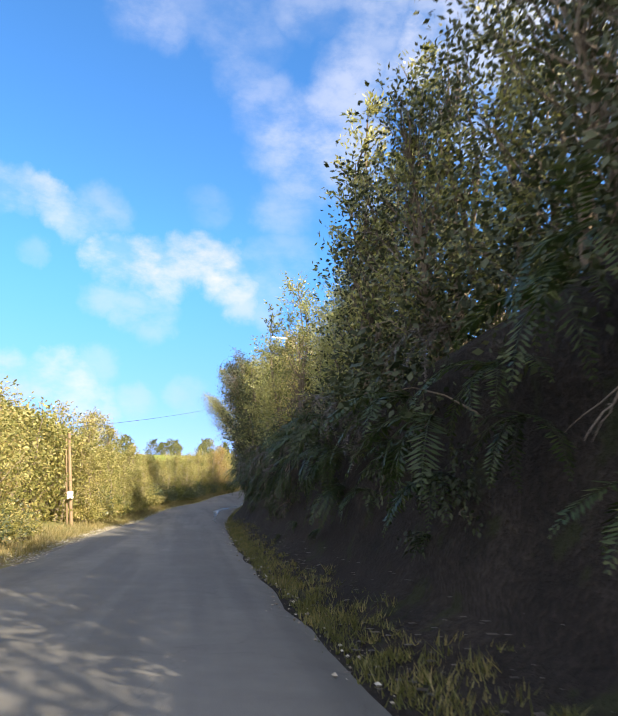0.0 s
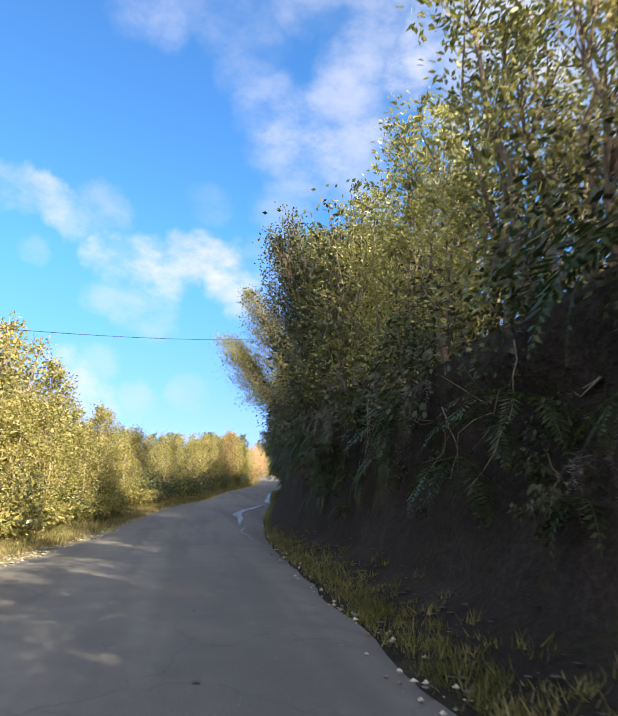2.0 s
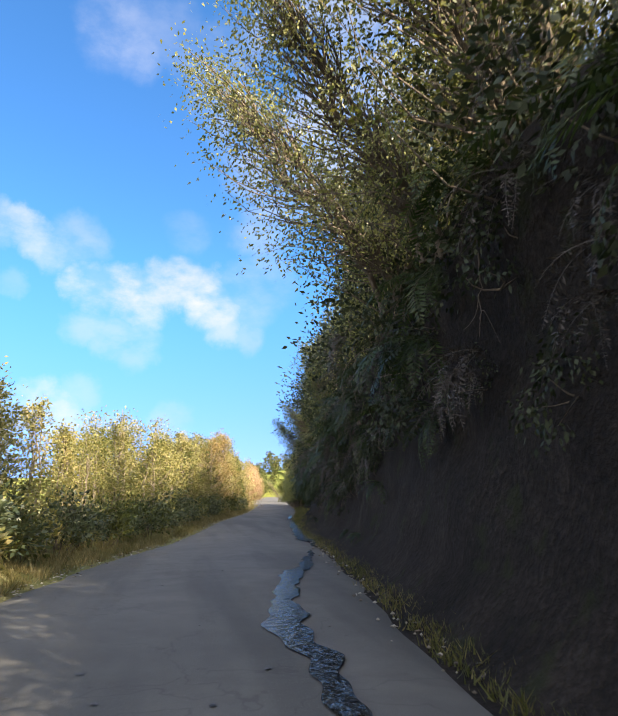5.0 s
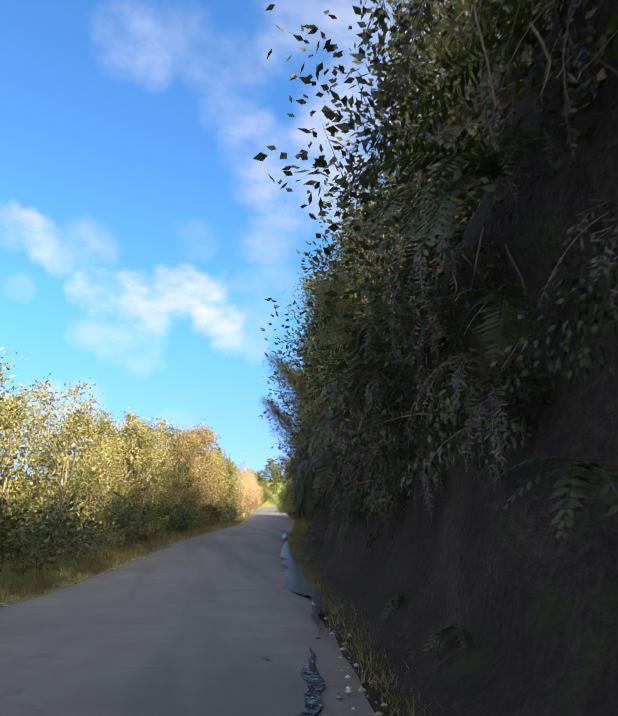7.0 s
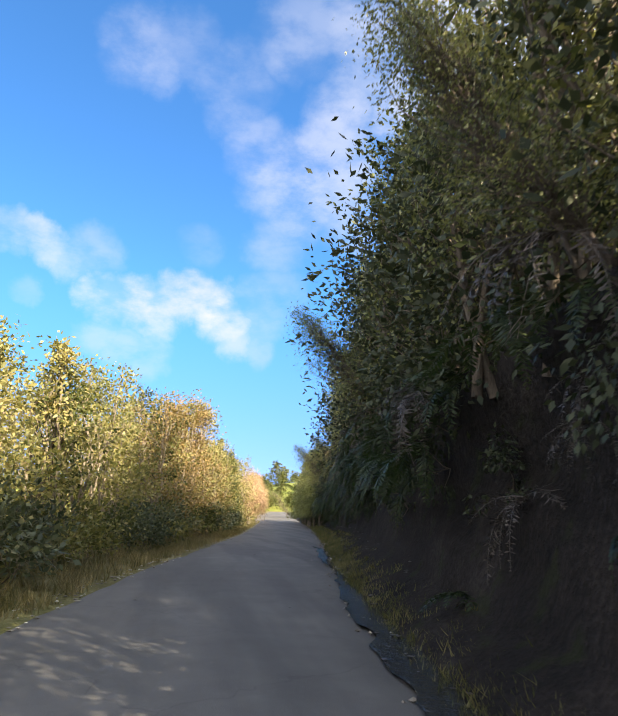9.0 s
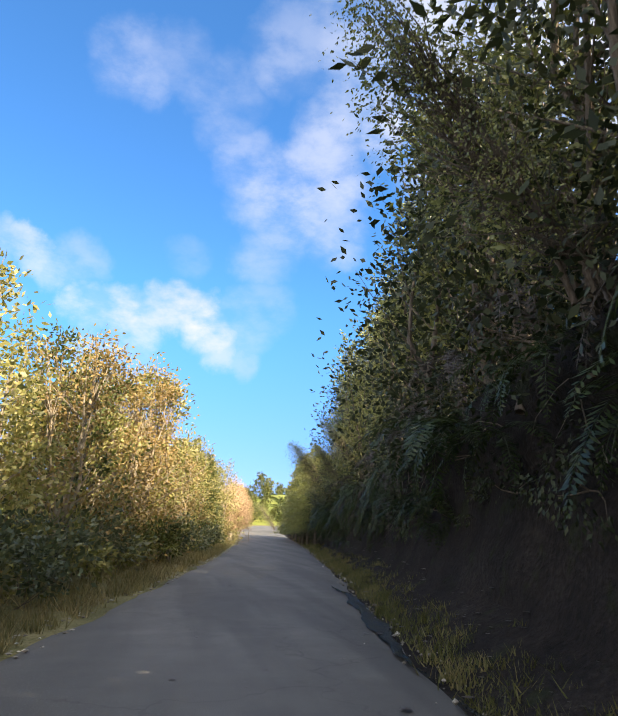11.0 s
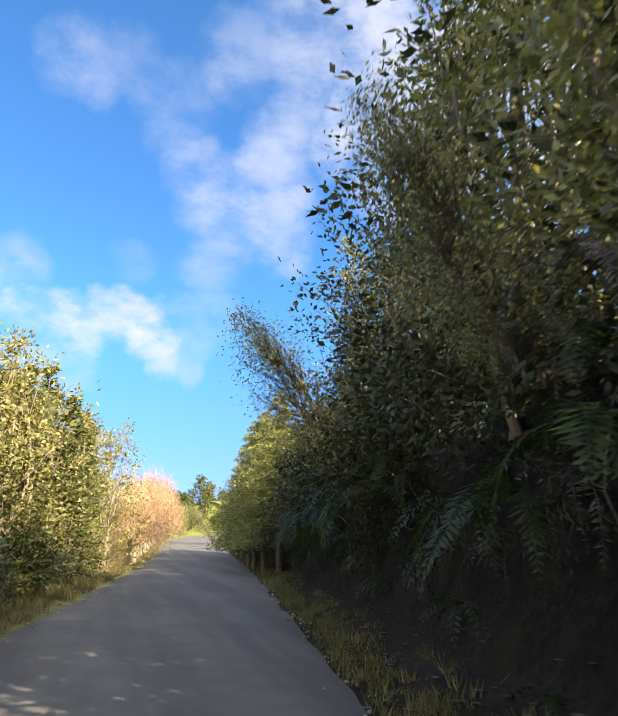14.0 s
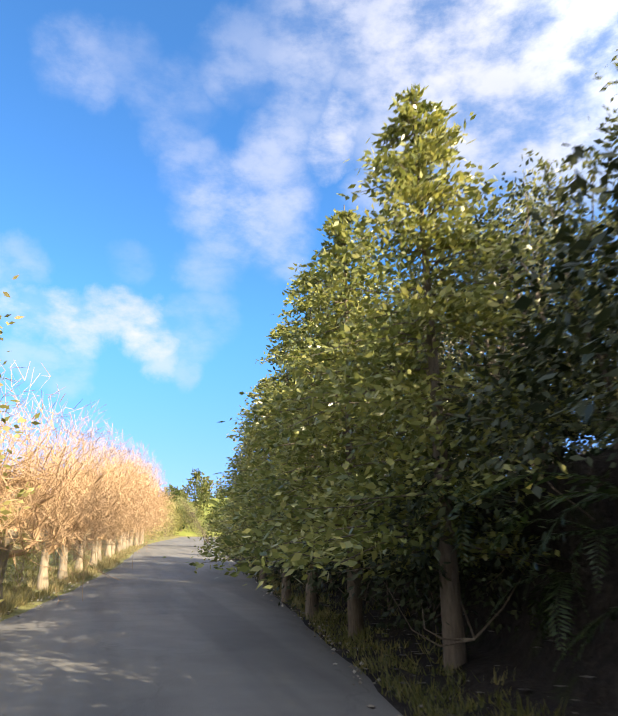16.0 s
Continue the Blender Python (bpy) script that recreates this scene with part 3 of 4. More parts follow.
# ---- the ground: one sheet with the cut bank in it ----
def build_ground():
    ys = np.concatenate([[-1500, -700, -250, -120, -80], np.arange(-60, 20, 2.0), np.arange(20, 115, 0.8), np.arange(115, 236, 2.0), [250, 280, 320, 380, 460, 600, 900, 1500]])
    rows = []
    rng = np.random.default_rng(5)
    for y in ys:
        yc = float(np.clip(y, -60, 250))
        z, l, e, r, h = float(road_z(yc)), float(left_x(yc)), float(right_x(yc)), float(bank_x(yc)), float(bank_h(yc))
        far = hill(y)
        row = [(-1500, z - 20), (-500, z - 6), (-150, z - 1), (-60, z - 0.2), (-25, z)]
        row = [(l + a, b + far) for a, b in row]
        row += [(l - 10, z + 0.25 + far), (l - 5, z + 0.25 + far), (l - 2.6, z + 0.22 + far), (l - 1.5, z + 0.12 + far), (l - 0.7, z + 0.0 + far), (l - 0.25, z - 0.03 + far), (l + 0.25, z - 0.08 + far)]
        mid, z = (l + e) / 2, z + far
        row += [(mid, z - 0.1), (e - 0.3, z - 0.09), (e + 0.1, z - 0.05), (max(r + 0.5, e + 0.25), z + 0.05), (max(r + 0.85, e + 0.4), z + 0.2)]
        def n(a, k):
            return noise.noise(Vector((a * 1.7, y * 0.45, k))) * 0.22 + noise.noise(Vector((a * 5.0, y * 1.4, k + 9))) * 0.08
        face = [(1.12, 0.12), (1.3, 0.27), (1.45, 0.42), (1.55, 0.58), (1.5, 0.74), (1.35, 0.87), (1.3, 0.97)]
        row += [(r + a + n(k * 0.6, 1.0), z + b * h + n(k * 0.6, 5.0) * 0.6) for k, (a, b) in enumerate(face)]
        row += [(r + 1.6, z + h * 1.06), (r + 2.4, z + h * 1.2), (r + 4.0, z + h * 1.38), (r + 7.0, z + h * 1.55), (r + 14, z + h * 1.75), (r + 40, z + h * 2.0), (r + 150, z + h * 2 + 6), (r + 600, z + 25), (r + 1500, z + 25)]
        rows.append([(a, y, b) for a, b in row])
    v = np.array(rows)
    k = v.shape[1]
    n = len(ys)
    idx = np.arange(n * k).reshape(n, k)
    f = np.stack([idx[:-1, :-1], idx[:-1, 1:], idx[1:, 1:], idx[1:, :-1]], -1).reshape(-1, 4)
    me = mesh_of("ground", v.reshape(-1, 3), f, GROUND, True)
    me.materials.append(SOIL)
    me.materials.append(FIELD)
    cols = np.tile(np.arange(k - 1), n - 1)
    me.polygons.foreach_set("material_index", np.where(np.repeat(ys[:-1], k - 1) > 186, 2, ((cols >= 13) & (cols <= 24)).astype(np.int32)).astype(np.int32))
    return tagged(part("ground", me), "rough grass ground with a dark cut earth bank", "ground", kind="structure")


build_ground()


def build_road():
    ys = np.concatenate([np.arange(-40, 120, 0.5), np.arange(120, 187, 1.5)])
    across = np.linspace(0, 1, 15)
    v = []
    for y in ys:
        l = left_x(y) + 0.16 * noise.noise(Vector((0, y * 0.7, 3))) + 0.05 * noise.noise(Vector((0, y * 3.1, 3)))
        r = right_x(y) + 0.12 * noise.noise(Vector((7, y * 0.6, 3))) + 0.04 * noise.noise(Vector((7, y * 2.9, 3)))
        for a in across:
            x = l + (r - l) * a
            edge = min(a, 1 - a)
            z = road_z(y) + 0.03 * (1 - (2 * a - 1) ** 2) + 0.003 * noise.noise(Vector((x * 0.8, y * 0.15, 0))) - (0.05 if edge < 0.01 else 0.0)
            v.append((x, y, z))
    k, n = len(across), len(ys)
    idx = np.arange(n * k).reshape(n, k)
    f = np.stack([idx[:-1, :-1], idx[:-1, 1:], idx[1:, 1:], idx[1:, :-1]], -1).reshape(-1, 4)
    return tagged(part("road", mesh_of("road", v, f, ASPHALT, True)), "narrow patched grey asphalt lane without markings", "road", kind="structure")


build_road()


PUDDLE_Y = [33, 36, 38, 40, 41.5, 44.2, 46.3, 50, 53, 56, 59, 64, 65.4, 75]
PUDDLE_X = [1.25, 1.25, 1.4, 1.55, 1.65, 1.8, 2.3, 3.3, 4.0, 4.4, 4.7, 5.3, 5.5, 7.2]


def build_puddle(y0, y1, off, wide, seed, label):
    """A thin sheet of running water with a ragged outline, just proud of the asphalt."""
    rng = np.random.default_rng(seed)
    ys = np.arange(y0, y1, 0.06)
    v, f = [], []
    for i, y in enumerate(ys):
        e = min(1.0, 3 * min(i, len(ys) - 1 - i) / len(ys) + 0.05)
        c = float(np.interp(y, PUDDLE_Y, PUDDLE_X)) + off + 0.2 * noise.noise(Vector((seed, y * 0.55, 2))) + 0.09 * noise.noise(Vector((seed, y * 2.3, 6)))
        w = wide * e * (0.55 + 0.75 * abs(noise.noise(Vector((seed + 4, y * 0.5, 2))))) * (0.85 + 0.4 * noise.noise(Vector((seed + 2, y * 1.5, 4))))
        inside = (right_x(y) - c) / max(0.5, right_x(y) - left_x(y))
        z = road_z(y) + 0.03 * (1 - (1 - 2 * min(max(inside, 0.0), 0.5)) ** 2) + 0.016
        v += [(c - w / 2, y, z), (c + w / 2, y, z)]
        if i:
            f.append((2 * i - 2, 2 * i - 1, 2 * i + 1, 2 * i))
    return tagged(part("puddle", mesh_of("puddle", v, f, water_mat)), label, "puddle")


build_puddle(33.0, 38.5, 0.1, 0.1, 4, "thin dark trickle of water along the asphalt edge")
build_puddle(37.6, 52.0, 0.0, 0.55, 3, "bright trickle of rainwater along the asphalt edge")
build_puddle(53.0, 68.0, 0.15, 0.75, 5, "shallow ripple of rainwater in the gutter")
build_puddle(68.5, 76.0, 0.0, 0.35, 6, "shallow ripple of rainwater in the gutter")

# ---- kinds of plants ----
ROW_L, ROW_R = "trees of the sunlit hedgerow", "trees on top of the earth bank"
hedge_tree = Kind("hedge_tree", "bushy olive-gold broadleaf tree in the sunlit roadside hedgerow", "tree", ROW_L, [
    lambda s=s, r=r, t=t: broadleaf(s, 5.0, r, GOLD_LEAF, PALE_BARK, 100, 30, 0.112, low=0.03, stems=3, top=t, limbs=4)
    for s, r, t in ((11, 1.5, 0.5), (12, 1.15, 0.6), (13, 1.7, 0.55), (14, 1.0, 0.5), (15, 1.5, 0.45), (16, 1.3, 0.65))])
green_tree = Kind("hedge_tree", "mid-green broadleaf tree in the sunlit roadside hedgerow", "tree", ROW_L, [
    lambda s=s, r=r: broadleaf(s, 5.0, r, GREEN_LEAF, BARK, 88, 34, 0.114, low=0.06, stems=2, top=0.4, limbs=4) for s, r in ((21, 1.4), (22, 1.1), (23, 1.6))])
rear_tree = Kind("hedge_tree", "olive tree in the second row of the hedgerow", "tree", ROW_L, [
    lambda s=s: broadleaf(s, 5.0, 1.6, GOLD_LEAF, BARK, 70, 18, 0.18, low=0.06, stems=2, top=0.66, spread=0.34, limbs=4) for s in (26, 27)])
rust_tree = Kind("hedge_tree", "rust-orange autumn tree in the sunlit roadside hedgerow", "tree", ROW_L, [
    lambda s=s: broadleaf(s, 5.0, 1.4, AUTUMN_LEAF, PALE_BARK, 110, 34, 0.095, low=0.06, stems=4, top=0.5) for s in (31, 32)])
foot_shrub = Kind("shrub", "low leafy green shrub at the foot of the hedgerow", "shrub", "shrubs at the foot of the hedgerow", [
    lambda s=s, r=r, m=m: bush(s, r, 1.5, m, BARK, 1000, 0.13) for s, r, m in ((41, 0.95, FOOT_LEAF), (42, 0.8, GOLD_LEAF), (43, 1.05, FOOT_LEAF), (44, 0.9, GREEN_LEAF))])
lip_bush = Kind("bank_bush", "evergreen bush coloured as shaded, hanging over the lip of the earth bank", "bush", "bushes along the earth bank", [
    lambda s=s, r=r: bush(s, r, 2.2, SHADED_LEAF, BARK, 1050, 0.112, droop=0.35) for s, r in ((51, 1.3), (52, 1.1), (53, 1.45), (54, 1.2))])
creeper = Kind("creeper", "trailing plant coloured as shaded, clinging to the earth bank", "creeper", "creepers on the earth bank", [
    lambda s=s, r=r: bush(s, r, 0.9, SHADED_LEAF, BARK, 520, 0.085, droop=0.9) for s, r in ((56, 0.6), (57, 0.75), (58, 0.5))])
spray = Kind("slender_tree", "slender grey-green tree with feathery sprays on the earth bank", "tree", ROW_R, [
    lambda s=s, r=r: spray_tree(s, 5.2, r, SPRAY_LEAF, BARK, 144, 25, 0.1) for s, r in ((61, 0.85), (62, 0.7), (63, 1.0), (64, 0.8))])
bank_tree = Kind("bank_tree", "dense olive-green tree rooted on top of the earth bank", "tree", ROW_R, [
    lambda s=s, r=r, m=m: broadleaf(s, 6.0, r, m, BARK, 94, 28, 0.108 if m is SHADED_LEAF else 0.098, low=0.05, stems=2, top=0.55) for s, r, m in ((71, 1.7, GREEN_LEAF), (72, 1.4, GOLD_LEAF), (73, 1.9, SHADED_LEAF), (74, 1.5, SPRAY_LEAF))])
back_tree = Kind("bank_tree", "tree coloured as shaded in the thicket behind the earth bank", "tree", ROW_R, [
    lambda s=s: broadleaf(s, 6.0, 1.9, SHADED_LEAF, BARK, 62, 25, 0.158, low=0.05, stems=2, top=0.55, spread=0.38, limbs=5) for s in (76, 77)])
lean_tree = Kind("leaning_tree", "tree leaning out from the earth bank over the road", "tree", ROW_R, [
    lambda: broadleaf(81, 6.4, 1.9, GREEN_LEAF, BARK, 300, 40, 0.088, low=0.16, stems=4, top=0.4, lean=(-1.7, 0.4), spread=0.24, limbs=1, heel=0.75),
    lambda: broadleaf(82, 6.5, 1.5, SPRAY_LEAF, BARK, 210, 40, 0.085, low=0.06, stems=4, top=0.55, lean=(-0.9, -0.3), limbs=1, heel=0.75),
    lambda: broadleaf(84, 4.6, 1.5, SPRAY_LEAF, BARK, 190, 48, 0.072, low=0.15, stems=4, top=0.5, lean=(-2.5, -0.2), droop=0.3, spread=0.34, limbs=1, heel=0.75),
    lambda: broadleaf(83, 6.5, 1.35, GREEN_LEAF, BARK, 210, 38, 0.09, low=0.1, stems=3, top=0.5, lean=(-0.3, -0.2), limbs=1, heel=0.75),
    lambda: broadleaf(85, 6.5, 1.6, GREEN_LEAF, BARK, 180, 38, 0.09, low=0.05, stems=3, top=0.5, lean=(-0.5, -0.2), limbs=1, heel=0.75),
    lambda: broadleaf(86, 6.2, 1.3, SHADED_LEAF, BARK, 200, 40, 0.085, low=0.1, stems=3, top=0.6, lean=(-0.7, 0.2), limbs=1, heel=0.75)])
cone_tree = Kind("cone_tree", "tall conical tree with large sunlit glossy leaves", "tree", ROW_R, [
    lambda s=s: conifer(s, 6.4, 1.6, CONE_LEAF, BARK, 34, 380, 0.122, 0.62, 0.3) for s in (91, 92, 93)])
spruce = Kind("spruce", "dark green spruce standing in the hedgerow", "tree", ROW_L, [
    lambda s=s: conifer(s, 7.0, 1.3, GREEN_LEAF, BARK, 30, 200, 0.17) for s in (95, 96)])
pollards = Kind("pollard", "pollarded tree with a dense head of bare orange twigs", "tree", "pollarded trees beside the lane", [
    lambda s=s: pollard(s, 1.15, 4.3, 1.55, 250) for s in (101, 102, 103)])
far_tree = Kind("far_tree", "round green tree on the far hillside", "tree", "trees on the far hillside", [
    lambda s=s: broadleaf(s, 7.0, 2.8, GREEN_LEAF, BARK, 44, 14, 0.7, low=0.02, top=0.4, stems=2) for s in (111, 112)])


def left_h(y):
    """Height of the hedgerow over the road."""
    return float(np.interp(y, [0, 20, 24, 28, 34, 38, 42, 46, 54, 62, 70, 76, 80, 83, 86, 92, 98, 104, 110], [4.6, 4.6, 4.9, 5.3, 5.2, 4.7, 4.1, 3.8, 3.9, 4.3, 4.4, 4.7, 5.3, 5.8, 5.2, 5.2, 5.5, 5.5, 4.5]))


# ---- hedgerow ----
rng = random.Random(4)
y = 4.0
while y < 104:
    h = left_h(y) * rng.choice((0.82, 0.9, 0.95, 1.0, 1.05))
    kind = rust_tree if (74 < y < 97 and rng.random() < 0.28) or (16 < y < 24 and rng.random() < 0.5) else green_tree if rng.random() < 0.14 else hedge_tree
    kind.put(float(left_x(y)) - rng.uniform(1.7, 2.6) - (1.1 if 19.5 < y < 29.0 else 0.0), y, float(road_z(y)) + 0.1, size=h / 5.0, tall=1.0, rng=rng)
    if rng.random() < 0.8:
        rear_tree.put(float(left_x(y)) - rng.uniform(3.2, 4.2), y + 0.6, float(road_z(y)) + 0.1, size=left_h(y) / 5.0 * rng.uniform(0.82, 1.02), rng=rng)
    if 18 < y < 50:
        rear_tree.put(float(left_x(y)) - rng.uniform(2.9, 3.4), y + 0.2, float(road_z(y)) + 0.1, size=left_h(y) / 5.0 * rng.uniform(0.85, 0.97), rng=rng)
    if 29 < y < 48 and rng.random() < 0.8:
        hedge_tree.put(float(left_x(y)) - rng.uniform(1.35, 1.7), y + 0.5, float(road_z(y)) + 0.05, size=left_h(y) / 5.0 * rng.uniform(0.5, 0.72), rng=rng)
    y += rng.uniform(1.1, 1.5)
y = 12.0
while y < 103:
    if not 20.5 < y < 28.4:
        foot_shrub.put(float(left_x(y)) - rng.uniform(1.05, 1.5), y, float(road_z(y)) + 0.04, size=rng.uniform(0.6, 1.0), which=(1 if y < 46 and rng.random() < 0.8 else rng.choice((0, 2, 0, 2, 3, 1))), rng=rng)
    y += rng.uniform(0.9, 1.4)
for y, d, s in ((48.2, 2.3, 0.76), (49.5, 2.0, 0.74), (50.8, 2.3, 0.72), (52.1, 2.1, 0.74)):
    hedge_tree.put(float(left_x(y)) - d, y, float(road_z(y)) + 0.1, size=s, rng=rng)
for y, d, s in ((83.7, 1.35, 1.2), (82.0, 1.9, 1.14), (68.4, 1.9, 0.9), (104.6, 1.5, 1.12)):
    hedge_tree.put(float(left_x(y)) - d, y, float(road_z(y)) + 0.1, size=s, which=3, rng=rng)
for y, d, s in ((99.8, 2.1, 0.82), (102.7, 1.5, 0.8), (103.1, 2.4, 0.94), (105.3, 1.5, 0.74)):
    spruce.put(float(left_x(y)) - d, y, float(road_z(y)) + 0.1, size=s, rng=rng)


def pollard_h(y):
    """Height of the pollards' heads over the road."""
    return float(np.interp(y, [110, 118, 126, 134, 142, 150, 160], [4.8, 5.1, 5.8, 6.4, 7.1, 7.6, 7.4]))


y = 112.5
while y < 161:
    pollards.put(float(left_x(y)) - rng.uniform(0.55, 1.0), y, float(road_z(y)) + 0.02, size=pollard_h(y) / 4.3 * rng.uniform(0.94, 1.02), rng=rng)
    y += rng.uniform(2.9, 3.7)
for y, d, s in ((102.5, 1.2, 0.42), (104.0, 1.0, 0.36), (106.0, 1.6, 1.1), (107.9, 1.1, 1.12), (109.2, 1.1, 0.58), (110.8, 1.1, 0.5),  (105.0, 1.9, 0.5), (106.5, 0.95, 0.34), (107.0, 2.4, 0.55), (108.6, 0.9, 0.38), (109.5, 2.2, 0.45), (110.5, 0.9, 0.3), (112.4, 0.85, 0.34), (115.0, 0.9, 0.27), (118.0, 1.6, 0.4), (121.0, 1.8, 0.4), (124.0, 1.8, 0.4), (128.0, 1.8, 0.4)):
    (rust_tree if 0.4 < s < 0.6 else hedge_tree).put(float(left_x(y)) - d, y, float(road_z(y)), size=s, rng=rng)
y = 160.0
while y < 190:
    rear_tree.put(float(left_x(y)) - rng.uniform(0.9, 2.0), y, float(road_z(y)), size=rng.uniform(0.75, 1.05), rng=rng)
    y += rng.uniform(1.6, 2.4)

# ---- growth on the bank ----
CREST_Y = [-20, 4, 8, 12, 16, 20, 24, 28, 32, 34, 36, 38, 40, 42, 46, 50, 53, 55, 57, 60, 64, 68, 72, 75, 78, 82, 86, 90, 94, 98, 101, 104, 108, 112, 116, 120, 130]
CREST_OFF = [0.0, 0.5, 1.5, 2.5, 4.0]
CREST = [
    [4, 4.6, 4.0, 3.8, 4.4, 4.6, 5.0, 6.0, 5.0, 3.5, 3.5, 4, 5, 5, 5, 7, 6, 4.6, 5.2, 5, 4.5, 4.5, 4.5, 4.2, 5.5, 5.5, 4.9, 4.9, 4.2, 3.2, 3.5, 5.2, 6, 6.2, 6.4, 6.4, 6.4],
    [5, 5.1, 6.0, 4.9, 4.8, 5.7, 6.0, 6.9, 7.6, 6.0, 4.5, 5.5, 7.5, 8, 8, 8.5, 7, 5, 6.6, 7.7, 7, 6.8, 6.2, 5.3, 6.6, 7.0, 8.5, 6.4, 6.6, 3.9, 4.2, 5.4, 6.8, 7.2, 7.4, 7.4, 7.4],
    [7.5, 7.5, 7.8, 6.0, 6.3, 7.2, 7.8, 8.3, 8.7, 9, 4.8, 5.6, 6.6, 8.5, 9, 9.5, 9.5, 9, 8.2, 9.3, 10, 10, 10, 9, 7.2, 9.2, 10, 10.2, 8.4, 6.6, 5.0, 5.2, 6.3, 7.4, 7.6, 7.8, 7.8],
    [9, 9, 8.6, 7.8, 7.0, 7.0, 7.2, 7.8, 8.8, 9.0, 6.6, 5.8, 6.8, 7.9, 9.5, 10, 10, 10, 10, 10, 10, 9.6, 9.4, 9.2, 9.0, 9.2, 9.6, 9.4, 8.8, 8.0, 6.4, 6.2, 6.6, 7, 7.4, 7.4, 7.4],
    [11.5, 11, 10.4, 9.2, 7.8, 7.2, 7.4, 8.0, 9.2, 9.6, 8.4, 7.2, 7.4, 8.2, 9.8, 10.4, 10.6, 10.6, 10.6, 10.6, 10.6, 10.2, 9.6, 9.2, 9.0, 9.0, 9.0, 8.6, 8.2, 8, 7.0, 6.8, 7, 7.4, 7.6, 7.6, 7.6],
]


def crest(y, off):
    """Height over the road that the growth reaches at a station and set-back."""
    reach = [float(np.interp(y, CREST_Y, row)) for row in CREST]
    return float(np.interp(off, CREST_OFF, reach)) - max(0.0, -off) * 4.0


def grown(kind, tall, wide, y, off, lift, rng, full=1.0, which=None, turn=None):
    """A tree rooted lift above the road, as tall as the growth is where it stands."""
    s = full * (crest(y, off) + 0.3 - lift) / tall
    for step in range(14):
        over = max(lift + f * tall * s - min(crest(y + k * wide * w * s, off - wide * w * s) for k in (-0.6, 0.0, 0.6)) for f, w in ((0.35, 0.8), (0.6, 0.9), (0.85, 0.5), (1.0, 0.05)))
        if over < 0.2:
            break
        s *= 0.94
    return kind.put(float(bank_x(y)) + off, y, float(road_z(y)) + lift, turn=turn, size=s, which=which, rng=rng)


y = -16.0
while y < 126:
    r, z, h = float(bank_x(y)), float(road_z(y)), float(bank_h(y))
    if y > 1.0:
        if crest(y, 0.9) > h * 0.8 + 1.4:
            lip_bush.put(r + rng.uniform(1.4, 1.8), y, z + h * 0.8, size=rng.uniform(0.72, 0.98), rng=rng)
        if rng.random() < 0.75:
            creeper.put(r + rng.uniform(1.3, 1.55), y + rng.uniform(-0.5, 0.5), z + h * rng.uniform(0.45, 0.7), size=rng.uniform(0.55, 0.9), rng=rng)
        if rng.random() < 0.8 and not 34.5 < y < 40:
            lip_bush.put(r + rng.uniform(2.2, 2.8), y + 0.5, z + h * 1.1, size=rng.uniform(0.75, 0.98), rng=rng)
        off = rng.uniform(1.6, 2.05)
        pick = rng.random()
        if y > 108 or pick < 0.62:
            # shape 2 has the darkened leaves, for stations where the row is in shade
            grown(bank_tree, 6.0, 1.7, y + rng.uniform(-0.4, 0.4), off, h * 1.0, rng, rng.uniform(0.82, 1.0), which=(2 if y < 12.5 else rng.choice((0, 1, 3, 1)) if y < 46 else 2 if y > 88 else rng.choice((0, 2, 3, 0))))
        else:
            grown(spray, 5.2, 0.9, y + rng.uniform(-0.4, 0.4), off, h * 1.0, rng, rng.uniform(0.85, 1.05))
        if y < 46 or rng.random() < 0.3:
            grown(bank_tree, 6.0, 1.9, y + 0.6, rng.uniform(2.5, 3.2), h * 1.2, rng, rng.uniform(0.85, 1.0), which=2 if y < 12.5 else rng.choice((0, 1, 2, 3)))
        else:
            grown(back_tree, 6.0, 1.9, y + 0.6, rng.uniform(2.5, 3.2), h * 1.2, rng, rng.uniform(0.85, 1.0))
    # below y = 1 these trees are unseen, added to cast shade ahead
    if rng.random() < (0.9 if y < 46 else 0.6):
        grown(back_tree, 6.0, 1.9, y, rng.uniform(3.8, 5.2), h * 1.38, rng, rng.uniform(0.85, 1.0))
    y += rng.uniform(1.4, 1.8)
for y in (28.6, 30.0, 31.2, 32.4, 33.4):
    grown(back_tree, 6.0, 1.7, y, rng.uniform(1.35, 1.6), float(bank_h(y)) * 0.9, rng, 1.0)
for k in range(26):
    y = 37.6 + 1.5 * k + rng.uniform(-0.3, 0.3)
    if not 52.5 < y < 58.0:
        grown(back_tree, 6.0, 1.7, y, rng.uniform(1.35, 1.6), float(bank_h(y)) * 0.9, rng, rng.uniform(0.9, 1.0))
for y in (88.5, 90.0, 91.3, 92.8, 94.0, 95.4, 96.7, 98.0, 99.2, 100.4, 101.7, 103.0):
    lip_bush.put(float(bank_x(y)) + rng.uniform(1.3, 1.9), y, float(road_z(y) + bank_h(y)) + 0.2, size=rng.uniform(0.95, 1.15), rng=rng)
    lip_bush.put(float(bank_x(y)) + rng.uniform(2.6, 3.4), y + 0.5, float(road_z(y) + bank_h(y)) + 0.9, size=rng.uniform(1.0, 1.2), rng=rng)
